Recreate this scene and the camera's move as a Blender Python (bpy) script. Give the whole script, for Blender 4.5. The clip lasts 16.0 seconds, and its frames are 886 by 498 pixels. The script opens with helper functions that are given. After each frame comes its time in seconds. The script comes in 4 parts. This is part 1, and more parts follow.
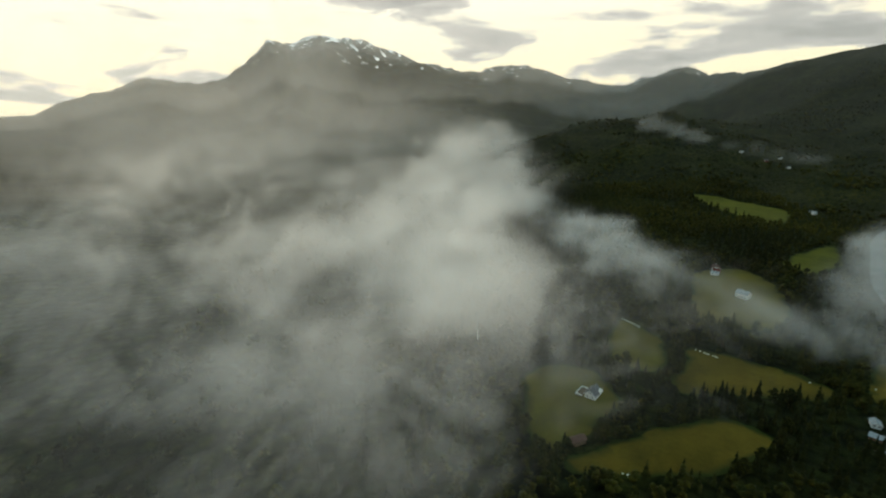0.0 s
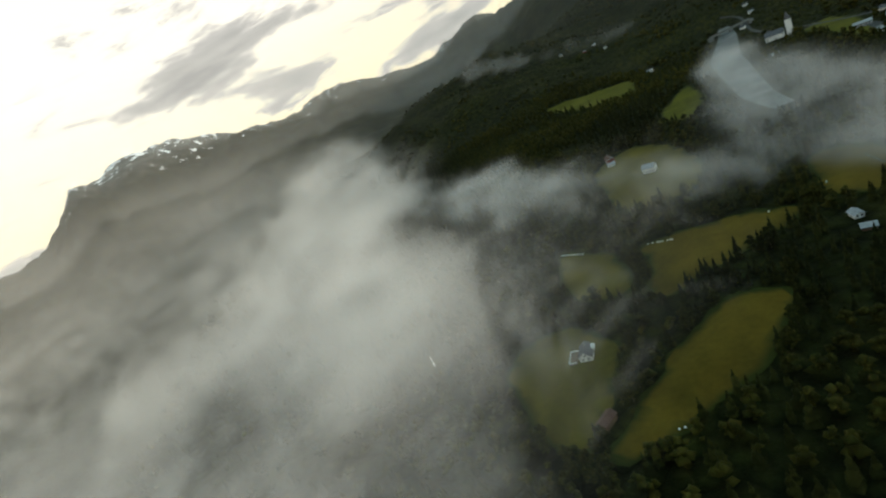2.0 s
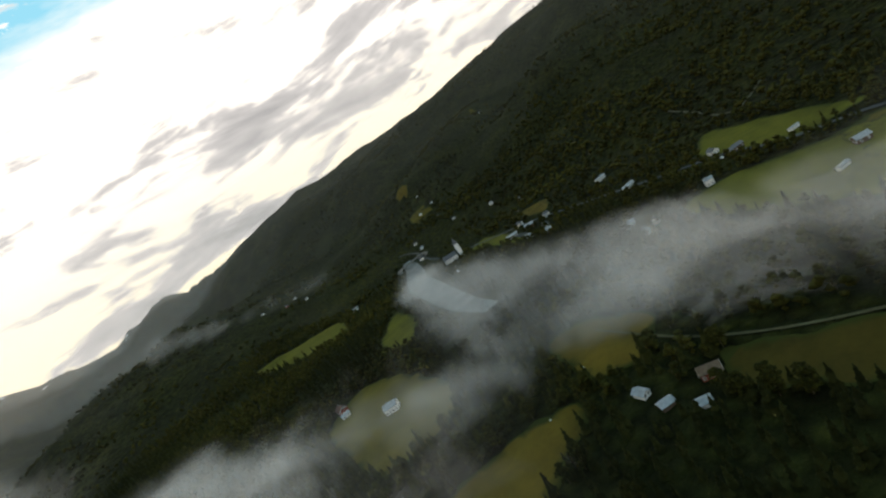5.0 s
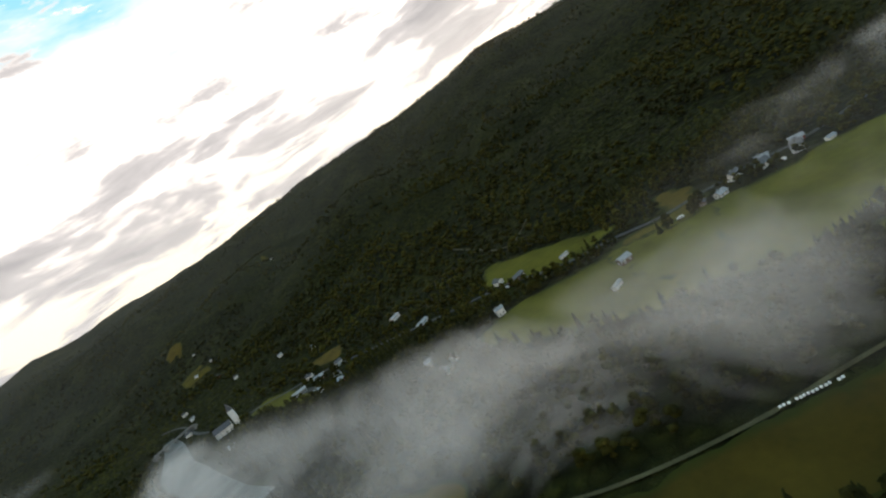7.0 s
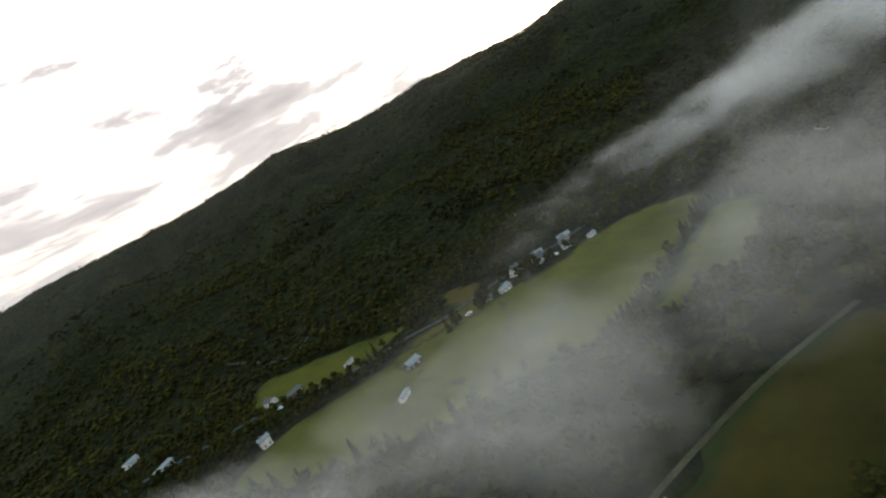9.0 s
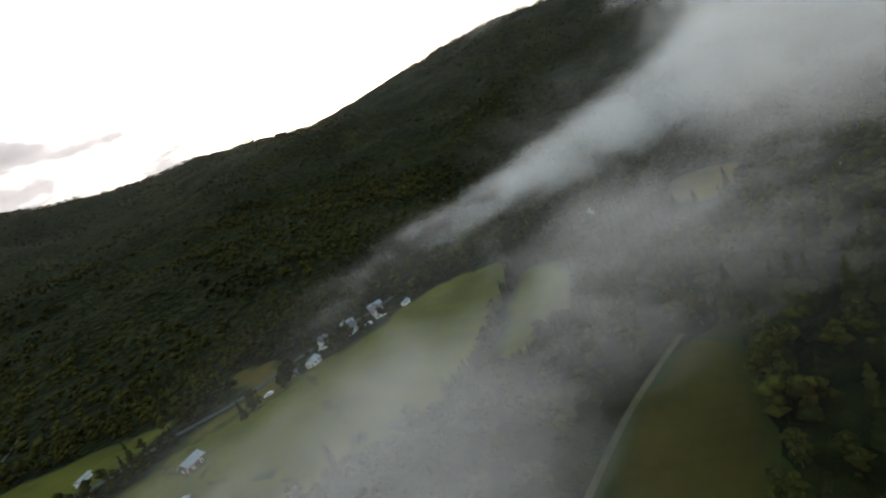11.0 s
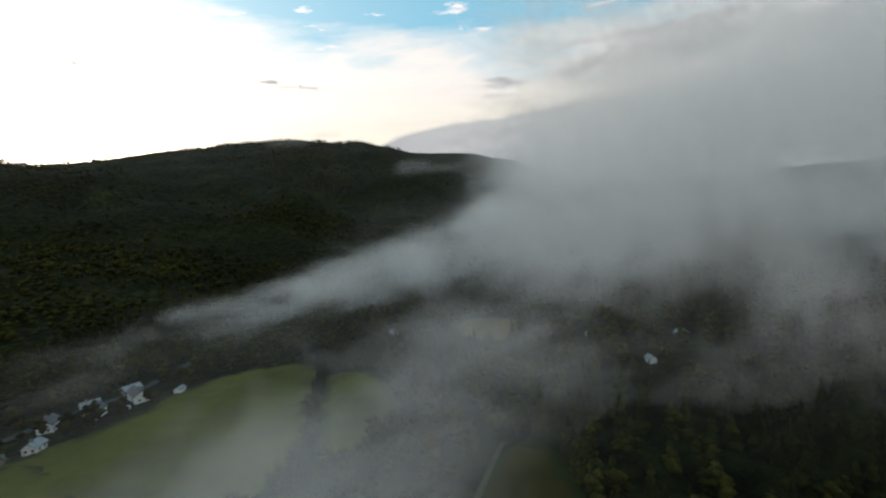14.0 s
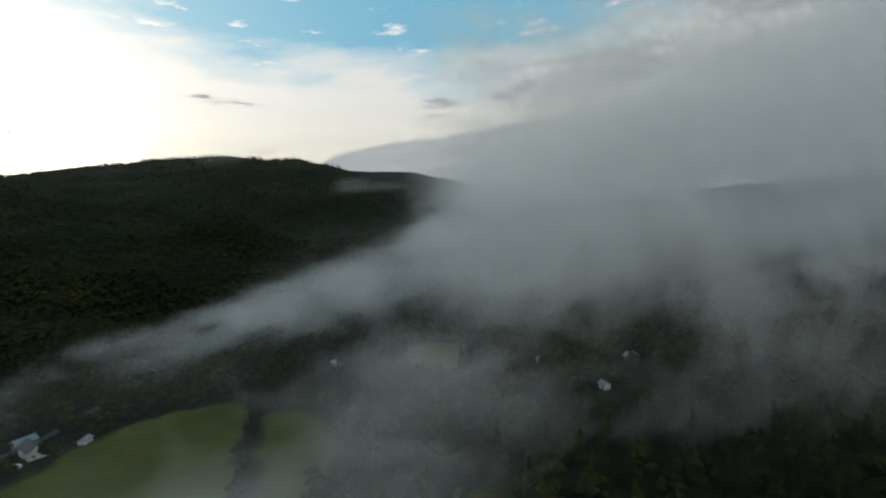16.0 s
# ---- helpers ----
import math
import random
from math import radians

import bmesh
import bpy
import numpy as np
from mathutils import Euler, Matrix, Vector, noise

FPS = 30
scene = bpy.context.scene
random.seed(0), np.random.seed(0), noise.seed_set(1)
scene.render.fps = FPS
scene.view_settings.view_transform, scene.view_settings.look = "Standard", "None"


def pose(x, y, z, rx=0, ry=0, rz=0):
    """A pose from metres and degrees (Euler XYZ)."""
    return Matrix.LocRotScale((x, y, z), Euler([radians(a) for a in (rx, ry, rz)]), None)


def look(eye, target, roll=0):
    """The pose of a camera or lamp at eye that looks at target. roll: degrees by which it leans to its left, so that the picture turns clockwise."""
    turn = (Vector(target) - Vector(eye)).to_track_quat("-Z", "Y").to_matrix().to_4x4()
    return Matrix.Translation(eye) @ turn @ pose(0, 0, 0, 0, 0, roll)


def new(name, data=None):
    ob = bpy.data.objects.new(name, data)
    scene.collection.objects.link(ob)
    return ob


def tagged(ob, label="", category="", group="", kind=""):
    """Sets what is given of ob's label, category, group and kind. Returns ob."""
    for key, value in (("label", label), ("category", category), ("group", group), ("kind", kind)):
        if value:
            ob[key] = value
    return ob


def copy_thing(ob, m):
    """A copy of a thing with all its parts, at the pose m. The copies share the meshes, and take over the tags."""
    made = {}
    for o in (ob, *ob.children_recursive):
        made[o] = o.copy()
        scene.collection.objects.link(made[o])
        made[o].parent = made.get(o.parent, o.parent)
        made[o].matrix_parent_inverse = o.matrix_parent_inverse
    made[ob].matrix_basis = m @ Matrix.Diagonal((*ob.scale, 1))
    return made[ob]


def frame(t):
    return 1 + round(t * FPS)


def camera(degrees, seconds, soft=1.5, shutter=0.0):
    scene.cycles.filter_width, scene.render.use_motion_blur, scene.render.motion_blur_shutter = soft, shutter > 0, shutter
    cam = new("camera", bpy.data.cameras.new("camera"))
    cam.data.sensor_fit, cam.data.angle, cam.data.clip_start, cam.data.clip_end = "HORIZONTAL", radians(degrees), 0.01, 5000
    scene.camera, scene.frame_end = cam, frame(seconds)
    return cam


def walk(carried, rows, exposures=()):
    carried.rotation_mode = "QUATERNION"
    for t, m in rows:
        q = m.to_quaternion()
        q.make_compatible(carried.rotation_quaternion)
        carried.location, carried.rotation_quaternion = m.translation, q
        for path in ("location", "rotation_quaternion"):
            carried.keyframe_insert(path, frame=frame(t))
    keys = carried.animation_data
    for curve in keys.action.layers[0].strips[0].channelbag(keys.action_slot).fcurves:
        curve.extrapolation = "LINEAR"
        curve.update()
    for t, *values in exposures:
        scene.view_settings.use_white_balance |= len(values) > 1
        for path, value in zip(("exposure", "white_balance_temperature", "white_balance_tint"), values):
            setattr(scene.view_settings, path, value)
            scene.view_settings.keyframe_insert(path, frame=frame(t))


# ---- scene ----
cam = camera(83.95, 16.0, soft=2.2)
# seconds, eye x y z, yaw to the left from +y, pitch up, roll
ROWS = [
    (0.0, -1.90, -10.82, 165.08, -0.64, -16.24, -1.11),
    (0.5, 0.43, 3.70, 161.00, -1.08, -16.22, -11.28),
    (1.0, 3.40, 18.32, 156.72, -4.07, -16.35, -20.51),
    (1.5, 7.29, 33.08, 151.97, -6.73, -17.15, -24.74),
    (2.0, 12.33, 48.17, 146.75, -11.19, -17.36, -29.23),
    (2.5, 18.21, 63.60, 141.75, -17.47, -14.93, -30.70),
    (3.0, 24.99, 79.02, 137.72, -24.61, -12.57, -31.86),
    (3.5, 33.21, 93.70, 133.70, -31.82, -10.59, -32.19),
    (4.0, 42.76, 107.28, 129.02, -38.95, -9.34, -32.83),
    (6.5, 107.86, 140.01, 106.21, -74.09, -8.86, -34.89),
    (7.0, 122.31, 140.70, 99.62, -81.21, -7.82, -34.09),
    (7.5, 136.15, 139.76, 92.94, -88.18, -7.66, -33.43),
    (8.0, 147.98, 136.93, 87.05, -94.08, -8.62, -32.86),
    (8.5, 157.46, 133.05, 82.67, -100.23, -9.36, -31.71),
    (9.0, 165.38, 129.59, 79.51, -107.11, -9.35, -30.77),
    (9.5, 172.18, 127.31, 76.64, -114.02, -8.96, -29.30),
    (10.0, 178.15, 125.98, 73.64, -120.33, -9.71, -28.12),
    (12.5, 214.95, 167.14, 69.87, -156.88, -10.95, -12.95),
    (13.0, 217.68, 167.83, 70.42, -161.44, -9.00, -9.08),
    (13.5, 219.91, 167.59, 71.11, -163.94, -6.69, -7.70),
    (14.0, 221.80, 166.82, 71.74, -166.79, -4.39, -4.92),
    (14.5, 223.25, 165.01, 72.29, -168.20, -3.18, -3.94),
    (15.0, 224.38, 162.33, 72.81, -170.19, -2.41, -3.10),
    (15.5, 225.40, 159.25, 73.34, -171.71, -2.59, -4.53),
    (16.0, 226.21, 155.98, 73.87, -173.82, -2.87, -5.04),
]
EXPOSURES = [(0.0, 0.22, 7700, 10), (4.0, 0.24, 7500, 16), (6.5, 0.48, 7500, 20), (10.0, 0.44, 7300, 22), (12.5, 0.26, 6950, 22), (14.0, -0.17, 6800, 18), (16.0, -0.5, 6550, 13)]
walk(cam, [(t, pose(x, y, z, 0, 0, yaw) @ pose(0, 0, 0, 90 + pitch) @ pose(0, 0, 0, 0, 0, roll)) for t, x, y, z, yaw, pitch, roll in ROWS], EXPOSURES)

# ---- light ----
S = 1.22  # metres to a unit of the plan below
SUN_AZ, SUN_EL = 128.0, 6.4
scene.cycles.transparent_max_bounces = 64
sun_dir = Vector((math.sin(radians(SUN_AZ)) * math.cos(radians(SUN_EL)), math.cos(radians(SUN_AZ)) * math.cos(radians(SUN_EL)), math.sin(radians(SUN_EL))))
sun = new("sun", bpy.data.lights.new("sun", "SUN"))
sun.data.energy, sun.data.angle, sun.data.color = 2.2, radians(4), (1.0, 0.93, 0.8)
sun.matrix_world = look(sun_dir * 3000, (0, 0, 0))


def links(tree):
    def node(kind, values=(), **props):
        n = tree.nodes.new(kind)
        for key, value in props.items():
            setattr(n, key, value)
        for key, value in dict(values).items():
            if isinstance(value, bpy.types.NodeSocket):
                tree.links.new(value, n.inputs[key])
            else:
                n.inputs[key].default_value = value
        return n

    return node


def maths(node, op, a, b=0.0, c=0.0, clamp=False):
    return node("ShaderNodeMath", {0: a, 1: b, 2: c}, operation=op, use_clamp=clamp).outputs[0]


def ramp(node, fac, stops, mode="LINEAR"):
    r = node("ShaderNodeValToRGB", {"Fac": fac})
    r.color_ramp.interpolation = mode
    els = r.color_ramp.elements
    while len(els) < len(stops):
        els.new(0.5)
    for e, (at, col) in zip(els, stops):
        e.position = at
        e.color = (*col, 1) if len(col) == 3 else col
    return r.outputs[0]


def grey(v):
    return (v, v, v)


def make_world():
    world = bpy.data.worlds.new("sky")
    scene.world = world
    world.use_nodes = True
    tree = world.node_tree
    tree.nodes.clear()
    node = links(tree)
    sky = node("ShaderNodeTexSky", sky_type="NISHITA", sun_disc=False, sun_elevation=radians(SUN_EL), sun_rotation=radians(SUN_AZ), air_density=1.0, dust_density=1.0)
    way = node("ShaderNodeTexCoord").outputs["Generated"]
    x, y, z = node("ShaderNodeSeparateXYZ", {0: way}).outputs
    c80, s80 = math.cos(radians(80)), math.sin(radians(80))
    # compass direction (with its seam behind the flight) and height above the horizon
    az = maths(node, "ARCTAN2", maths(node, "MULTIPLY_ADD", x, c80, maths(node, "MULTIPLY", y, -s80)), maths(node, "MULTIPLY_ADD", x, s80, maths(node, "MULTIPLY", y, c80)))
    el = maths(node, "ARCSINE", maths(node, "MAXIMUM", z, 0.0))
    azn = maths(node, "MULTIPLY_ADD", az, 1 / (2 * math.pi), 0.5)
    deg = maths(node, "MULTIPLY", el, 180 / math.pi)

    def round_sky(*stops):
        """A value that changes with the compass direction: degrees, value."""
        return ramp(node, azn, [((a + 100) / 360, grey(v)) for a, v in stops])

    def climb(a, b):
        return node("ShaderNodeMapRange", {0: deg, 1: a, 2: b}, interpolation_type="SMOOTHSTEP").outputs[0]

    flat = node("ShaderNodeCombineXYZ", {0: maths(node, "MULTIPLY", az, 3.4), 1: maths(node, "MULTIPLY", el, 13.5)}).outputs[0]
    lean = node("ShaderNodeMapping", {"Vector": flat, "Rotation": (0, 0, radians(-8))}).outputs[0]
    big = node("ShaderNodeTexNoise", {"Vector": lean, "Scale": 1.0, "Detail": 8.0, "Roughness": 0.6, "Distortion": 0.3}).outputs["Fac"]
    wide = node("ShaderNodeTexNoise", {"Vector": lean, "Scale": 0.34, "Detail": 6.0, "Roughness": 0.6}).outputs["Fac"]
    puff = node("ShaderNodeTexNoise", {"Vector": lean, "Scale": 3.4, "Detail": 6.0, "Roughness": 0.6}).outputs["Fac"]
    near = node("ShaderNodeVectorMath", {0: way, 1: tuple(sun_dir)}, operation="DOT_PRODUCT").outputs["Value"]
    toward = maths(node, "MAXIMUM", near, 0.0)
    glow = maths(node, "MULTIPLY_ADD", maths(node, "POWER", toward, 60.0), 0.88, maths(node, "MULTIPLY", maths(node, "POWER", toward, 8.0), 0.12))
    # thin bright veil with blue showing through it higher up
    limit = round_sky((-60, 0.50), (-30, 0.40), (8, 0.36), (20, 0.25), (78, 0.27), (94, 0.42), (118, 0.42), (136, 0.18), (150, 0.165), (200, 0.15), (225, 0.3))
    over = maths(node, "SUBTRACT", el, maths(node, "MULTIPLY", limit, math.pi / 2))
    blue = maths(node, "MULTIPLY", maths(node, "ADD", over, maths(node, "MULTIPLY_ADD", wide, 0.9, -0.45)), 7.0, clamp=True)
    haze = maths(node, "SUBTRACT", 1.0, climb(3.0, 16.0))
    pale = node("ShaderNodeMix", {"Factor": haze, 6: (0.80, 0.82, 0.78, 1), 7: (0.88, 0.84, 0.66, 1)}, data_type="RGBA").outputs[2]
    high = node("ShaderNodeMix", {"Factor": blue, 6: pale, 7: (0.17, 0.50, 0.68, 1)}, data_type="RGBA").outputs[2]
    white = maths(node, "MULTIPLY", ramp(node, puff, [(0.60, grey(0.0)), (0.70, grey(1.0))]), climb(13.0, 17.0))
    high = node("ShaderNodeMix", {"Factor": white, 6: high, 7: (0.95, 0.94, 0.9, 1)}, data_type="RGBA").outputs[2]
    # grey cloud bodies, bright towards their rims
    more = round_sky((-60, 0.47), (0, 0.50), (30, 0.53), (60, 0.53), (96, 0.53), (110, 0.47), (130, 0.41), (170, 0.38), (182, 0.43), (198, 0.57), (208, 0.60), (240, 0.58))
    lift = maths(node, "MULTIPLY_ADD", climb(13.0, 27.0), -0.12, 0.02)
    thick = maths(node, "ADD", maths(node, "ADD", big, lift), maths(node, "SUBTRACT", more, 0.5))
    body = ramp(node, thick, [(0.515, grey(0.0)), (0.565, grey(1.0))])
    shade = ramp(node, thick, [(0.525, (0.65, 0.68, 0.68)), (0.585, (0.36, 0.39, 0.41)), (0.70, (0.25, 0.275, 0.295))])
    lit = node("ShaderNodeMix", {"Factor": body, 6: high, 7: shade}, data_type="RGBA").outputs[2]
    # long blue-grey bank low in the sky beyond the ridge
    edge = maths(node, "MULTIPLY_ADD", round_sky((60, 0.0), (100, 0.25), (125, 0.1), (150, 0.30), (163, 0.50), (182, 0.60), (225, 0.62)), 18.0, maths(node, "MULTIPLY_ADD", big, 3.0, -1.5))
    bank = maths(node, "MULTIPLY", maths(node, "SUBTRACT", edge, deg), 2.2, clamp=True)
    layer = ramp(node, maths(node, "MULTIPLY_ADD", wide, 0.5, maths(node, "MULTIPLY", big, 0.5)), [(0.38, (0.26, 0.31, 0.35)), (0.62, (0.46, 0.49, 0.50))])
    lit = node("ShaderNodeMix", {"Factor": bank, 6: lit, 7: layer}, data_type="RGBA").outputs[2]
    solid = maths(node, "MAXIMUM", body, bank)
    shine = maths(node, "MULTIPLY", glow, maths(node, "MULTIPLY_ADD", solid, -0.93, 1.0))
    glowing = node("ShaderNodeMix", {"Factor": 1.0, 6: lit, 7: node("ShaderNodeVectorMath", {0: (4.2, 3.8, 3.0), "Scale": shine}, operation="SCALE").outputs[0]}, data_type="RGBA", blend_type="ADD").outputs[2]
    clear = node("ShaderNodeBackground", {"Color": sky.outputs[0], "Strength": 0.15})
    cloud = node("ShaderNodeBackground", {"Color": glowing, "Strength": 1.4})
    mixed = node("ShaderNodeMixShader", {0: maths(node, "MAXIMUM", solid, 0.85), 1: clear.outputs[0], 2: cloud.outputs[0]})
    tree.links.new(mixed.outputs[0], node("ShaderNodeOutputWorld").inputs[0])


make_world()


# ---- materials ----
def material(name, build):
    m = bpy.data.materials.new(name)
    m.use_nodes = True
    m.node_tree.nodes.clear()
    node = links(m.node_tree)
    out = node("ShaderNodeOutputMaterial")
    m.node_tree.links.new(build(node), out.inputs[0])
    return m


def principled(node, color, rough=0.9, bump=None, strength=0.3, distance=0.1, **more):
    values = {"Base Color": color, "Roughness": rough, "Specular IOR Level": 0.06 if rough > 0.8 else 0.3, **more}
    if bump is not None:
        values["Normal"] = node("ShaderNodeBump", {"Height": bump, "Strength": strength, "Distance": distance}).outputs[0]
    return node("ShaderNodeBsdfPrincipled", values).outputs[0]


def place(node):
    return node("ShaderNodeNewGeometry").outputs["Position"]


def noisy(node, scale, detail=4.0, rough=0.6, vector=None):
    return node("ShaderNodeTexNoise", {"Vector": vector or place(node), "Scale": scale, "Detail": detail, "Roughness": rough}).outputs["Fac"]


def two_tone(name, dark, light, scale, rough=0.9, fine=None, strength=0.3, distance=0.1, random_by=0.0):
    def build(node):
        a = noisy(node, scale)
        b = noisy(node, fine or scale * 9, 3.0)
        f = maths(node, "MULTIPLY_ADD", a, 0.65, maths(node, "MULTIPLY", b, 0.35))
        if random_by:
            f = maths(node, "ADD", f, maths(node, "MULTIPLY", maths(node, "SUBTRACT", node("ShaderNodeNewGeometry").outputs["Random Per Island"], 0.5), random_by))
        col = ramp(node, f, [(0.32, dark), (0.68, light)])
        return principled(node, col, rough, b, strength, distance)

    return material(name, build)


def ground_build(node):
    p = place(node)
    a = noisy(node, 0.012, 5.0)
    b = noisy(node, 0.11, 5.0, 0.65)
    c = noisy(node, 0.6, 3.0)
    f = maths(node, "MULTIPLY_ADD", a, 0.5, maths(node, "MULTIPLY_ADD", b, 0.35, maths(node, "MULTIPLY", c, 0.15)))
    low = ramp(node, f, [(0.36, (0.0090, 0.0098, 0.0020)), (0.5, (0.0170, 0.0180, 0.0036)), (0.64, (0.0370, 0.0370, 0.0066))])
    # tree crowns drawn in colour: lit tops, with the shade between them painted dark
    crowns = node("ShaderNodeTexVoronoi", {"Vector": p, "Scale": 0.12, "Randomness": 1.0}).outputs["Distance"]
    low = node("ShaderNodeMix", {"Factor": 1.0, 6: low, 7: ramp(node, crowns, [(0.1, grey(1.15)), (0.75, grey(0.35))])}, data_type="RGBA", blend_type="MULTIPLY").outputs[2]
    z = node("ShaderNodeSeparateXYZ", {0: p}).outputs[2]
    streak = node("ShaderNodeMapping", {"Vector": p, "Scale": (1.0, 1.0, 0.45)}).outputs[0]
    rock = ramp(node, noisy(node, 0.012, 7.0, 0.7, streak), [(0.38, (0.045, 0.047, 0.045)), (0.62, (0.13, 0.125, 0.115))])
    high = maths(node, "MULTIPLY_ADD", z, 0.006, maths(node, "MULTIPLY_ADD", a, 1.2, -3.3), clamp=True)
    col = node("ShaderNodeMix", {"Factor": high, 6: low, 7: rock}, data_type="RGBA").outputs[2]
    patch = maths(node, "SUBTRACT", noisy(node, 0.016, 5.0, 0.6, streak), maths(node, "MULTIPLY_ADD", z, -0.0005, maths(node, "MULTIPLY_ADD", node("ShaderNodeSeparateXYZ", {0: p}).outputs[1], -0.00008, 1.165)))
    snow = maths(node, "MULTIPLY", maths(node, "MULTIPLY", patch, 40.0, clamp=True), maths(node, "GREATER_THAN", z, 260.0))
    col = node("ShaderNodeMix", {"Factor": snow, 6: col, 7: (0.8, 0.82, 0.85, 1)}, data_type="RGBA").outputs[2]
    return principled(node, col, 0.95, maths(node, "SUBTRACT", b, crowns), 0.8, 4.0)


GROUND = material("ground", ground_build)
def grass(name, dark, light):
    def build(node):
        a, b, c = noisy(node, 0.022, 4.0), noisy(node, 0.4, 3.0), noisy(node, 0.09, 4.0, 0.65)
        f = maths(node, "MULTIPLY_ADD", a, 0.6, maths(node, "MULTIPLY_ADD", c, 0.25, maths(node, "MULTIPLY", b, 0.15)))
        rim = node("ShaderNodeAttribute", attribute_name="rim", attribute_type="GEOMETRY").outputs["Fac"]
        tall = maths(node, "MULTIPLY", maths(node, "SUBTRACT", maths(node, "ADD", rim, c), 0.95), 2.2, clamp=True)
        col = node("ShaderNodeMix", {"Factor": tall, 6: ramp(node, f, [(0.36, dark), (0.64, light)]), 7: (0.022, 0.026, 0.005, 1)}, data_type="RGBA").outputs[2]
        return principled(node, col, 0.9, b, 0.3, 0.1)

    return material(name, build)


GRASS = grass("meadow_grass", (0.037, 0.029, 0.0035), (0.086, 0.064, 0.008))
GRASS_GREEN = grass("green_grass", (0.037, 0.037, 0.003), (0.088, 0.081, 0.008))
GRASS_DRY = grass("dry_grass", (0.040, 0.027, 0.0035), (0.094, 0.062, 0.008))
# olive grass with the vignette's darkening put into its base colour
GRASS_VIGNETTED = grass("vignette_darkened_grass", (0.023, 0.0165, 0.003), (0.056, 0.040, 0.006))


def leaf_build(dark, mid, light):
    def build(node):
        wide, close = noisy(node, 0.007, 5.0, 0.62), noisy(node, 0.5, 3.0)
        own = node("ShaderNodeNewGeometry").outputs["Random Per Island"]
        f = maths(node, "MULTIPLY_ADD", maths(node, "MULTIPLY_ADD", wide, 1.45, -0.225), 0.62, maths(node, "MULTIPLY_ADD", close, 0.18, maths(node, "MULTIPLY", own, 0.2)))
        return principled(node, ramp(node, f, [(0.36, dark), (0.5, mid), (0.66, light)]), 0.9)

    return build


FOLIAGE = material("foliage", leaf_build((0.0115, 0.0115, 0.0021), (0.0255, 0.0240, 0.0040), (0.0430, 0.0405, 0.0066)))
CONIFER = material("conifer_needles", leaf_build((0.0085, 0.0093, 0.0020), (0.0160, 0.0163, 0.0036), (0.0330, 0.0315, 0.0066)))
BARK = two_tone("bark", (0.03, 0.025, 0.02), (0.09, 0.075, 0.06), 2.0)
WHITE_PAINT = two_tone("white_painted_boards", (0.5, 0.5, 0.48), (0.72, 0.72, 0.7), 0.6)
RED_PAINT = two_tone("red_painted_boards", (0.14, 0.03, 0.022), (0.22, 0.05, 0.035), 0.6)
BROWN_BOARDS = two_tone("brown_boards", (0.07, 0.045, 0.03), (0.15, 0.10, 0.07), 0.6)
SLATE = two_tone("dark_roof", (0.035, 0.036, 0.042), (0.085, 0.085, 0.095), 0.8, rough=0.6)
GREY_ROOF = two_tone("grey_sheet_roof", (0.15, 0.155, 0.165), (0.27, 0.275, 0.29), 0.5, rough=0.5)
RED_ROOF = two_tone("red_tile_roof", (0.06, 0.032, 0.026), (0.12, 0.065, 0.052), 0.8)
GLASS_DARK = two_tone("window_glass", (0.012, 0.014, 0.016), (0.03, 0.034, 0.04), 0.8, rough=0.12)
PLASTIC = two_tone("white_bale_wrap", (0.68, 0.68, 0.66), (0.85, 0.85, 0.84), 1.5, rough=0.4)
ASPHALT = two_tone("asphalt", (0.035, 0.035, 0.034), (0.065, 0.065, 0.062), 0.3)
GRAVEL = two_tone("gravel", (0.045, 0.042, 0.026), (0.095, 0.088, 0.058), 0.3)
TRACK_DIRT = two_tone("worn_dirt", (0.034, 0.031, 0.016), (0.075, 0.068, 0.036), 0.12)
CONCRETE = two_tone("concrete", (0.11, 0.11, 0.105), (0.19, 0.19, 0.18), 0.5)
STEEL = two_tone("car_paint", (0.5, 0.5, 0.5), (0.7, 0.7, 0.7), 1.0, rough=0.3)


def water_build(node):
    w = noisy(node, 0.35, 5.0)
    return principled(node, ramp(node, noisy(node, 0.05), [(0.35, (0.03, 0.04, 0.04)), (0.65, (0.10, 0.11, 0.11))]), 0.6, w, 0.25, 0.4, **{"Specular IOR Level": 0.08})


WATER = material("river_water", water_build)


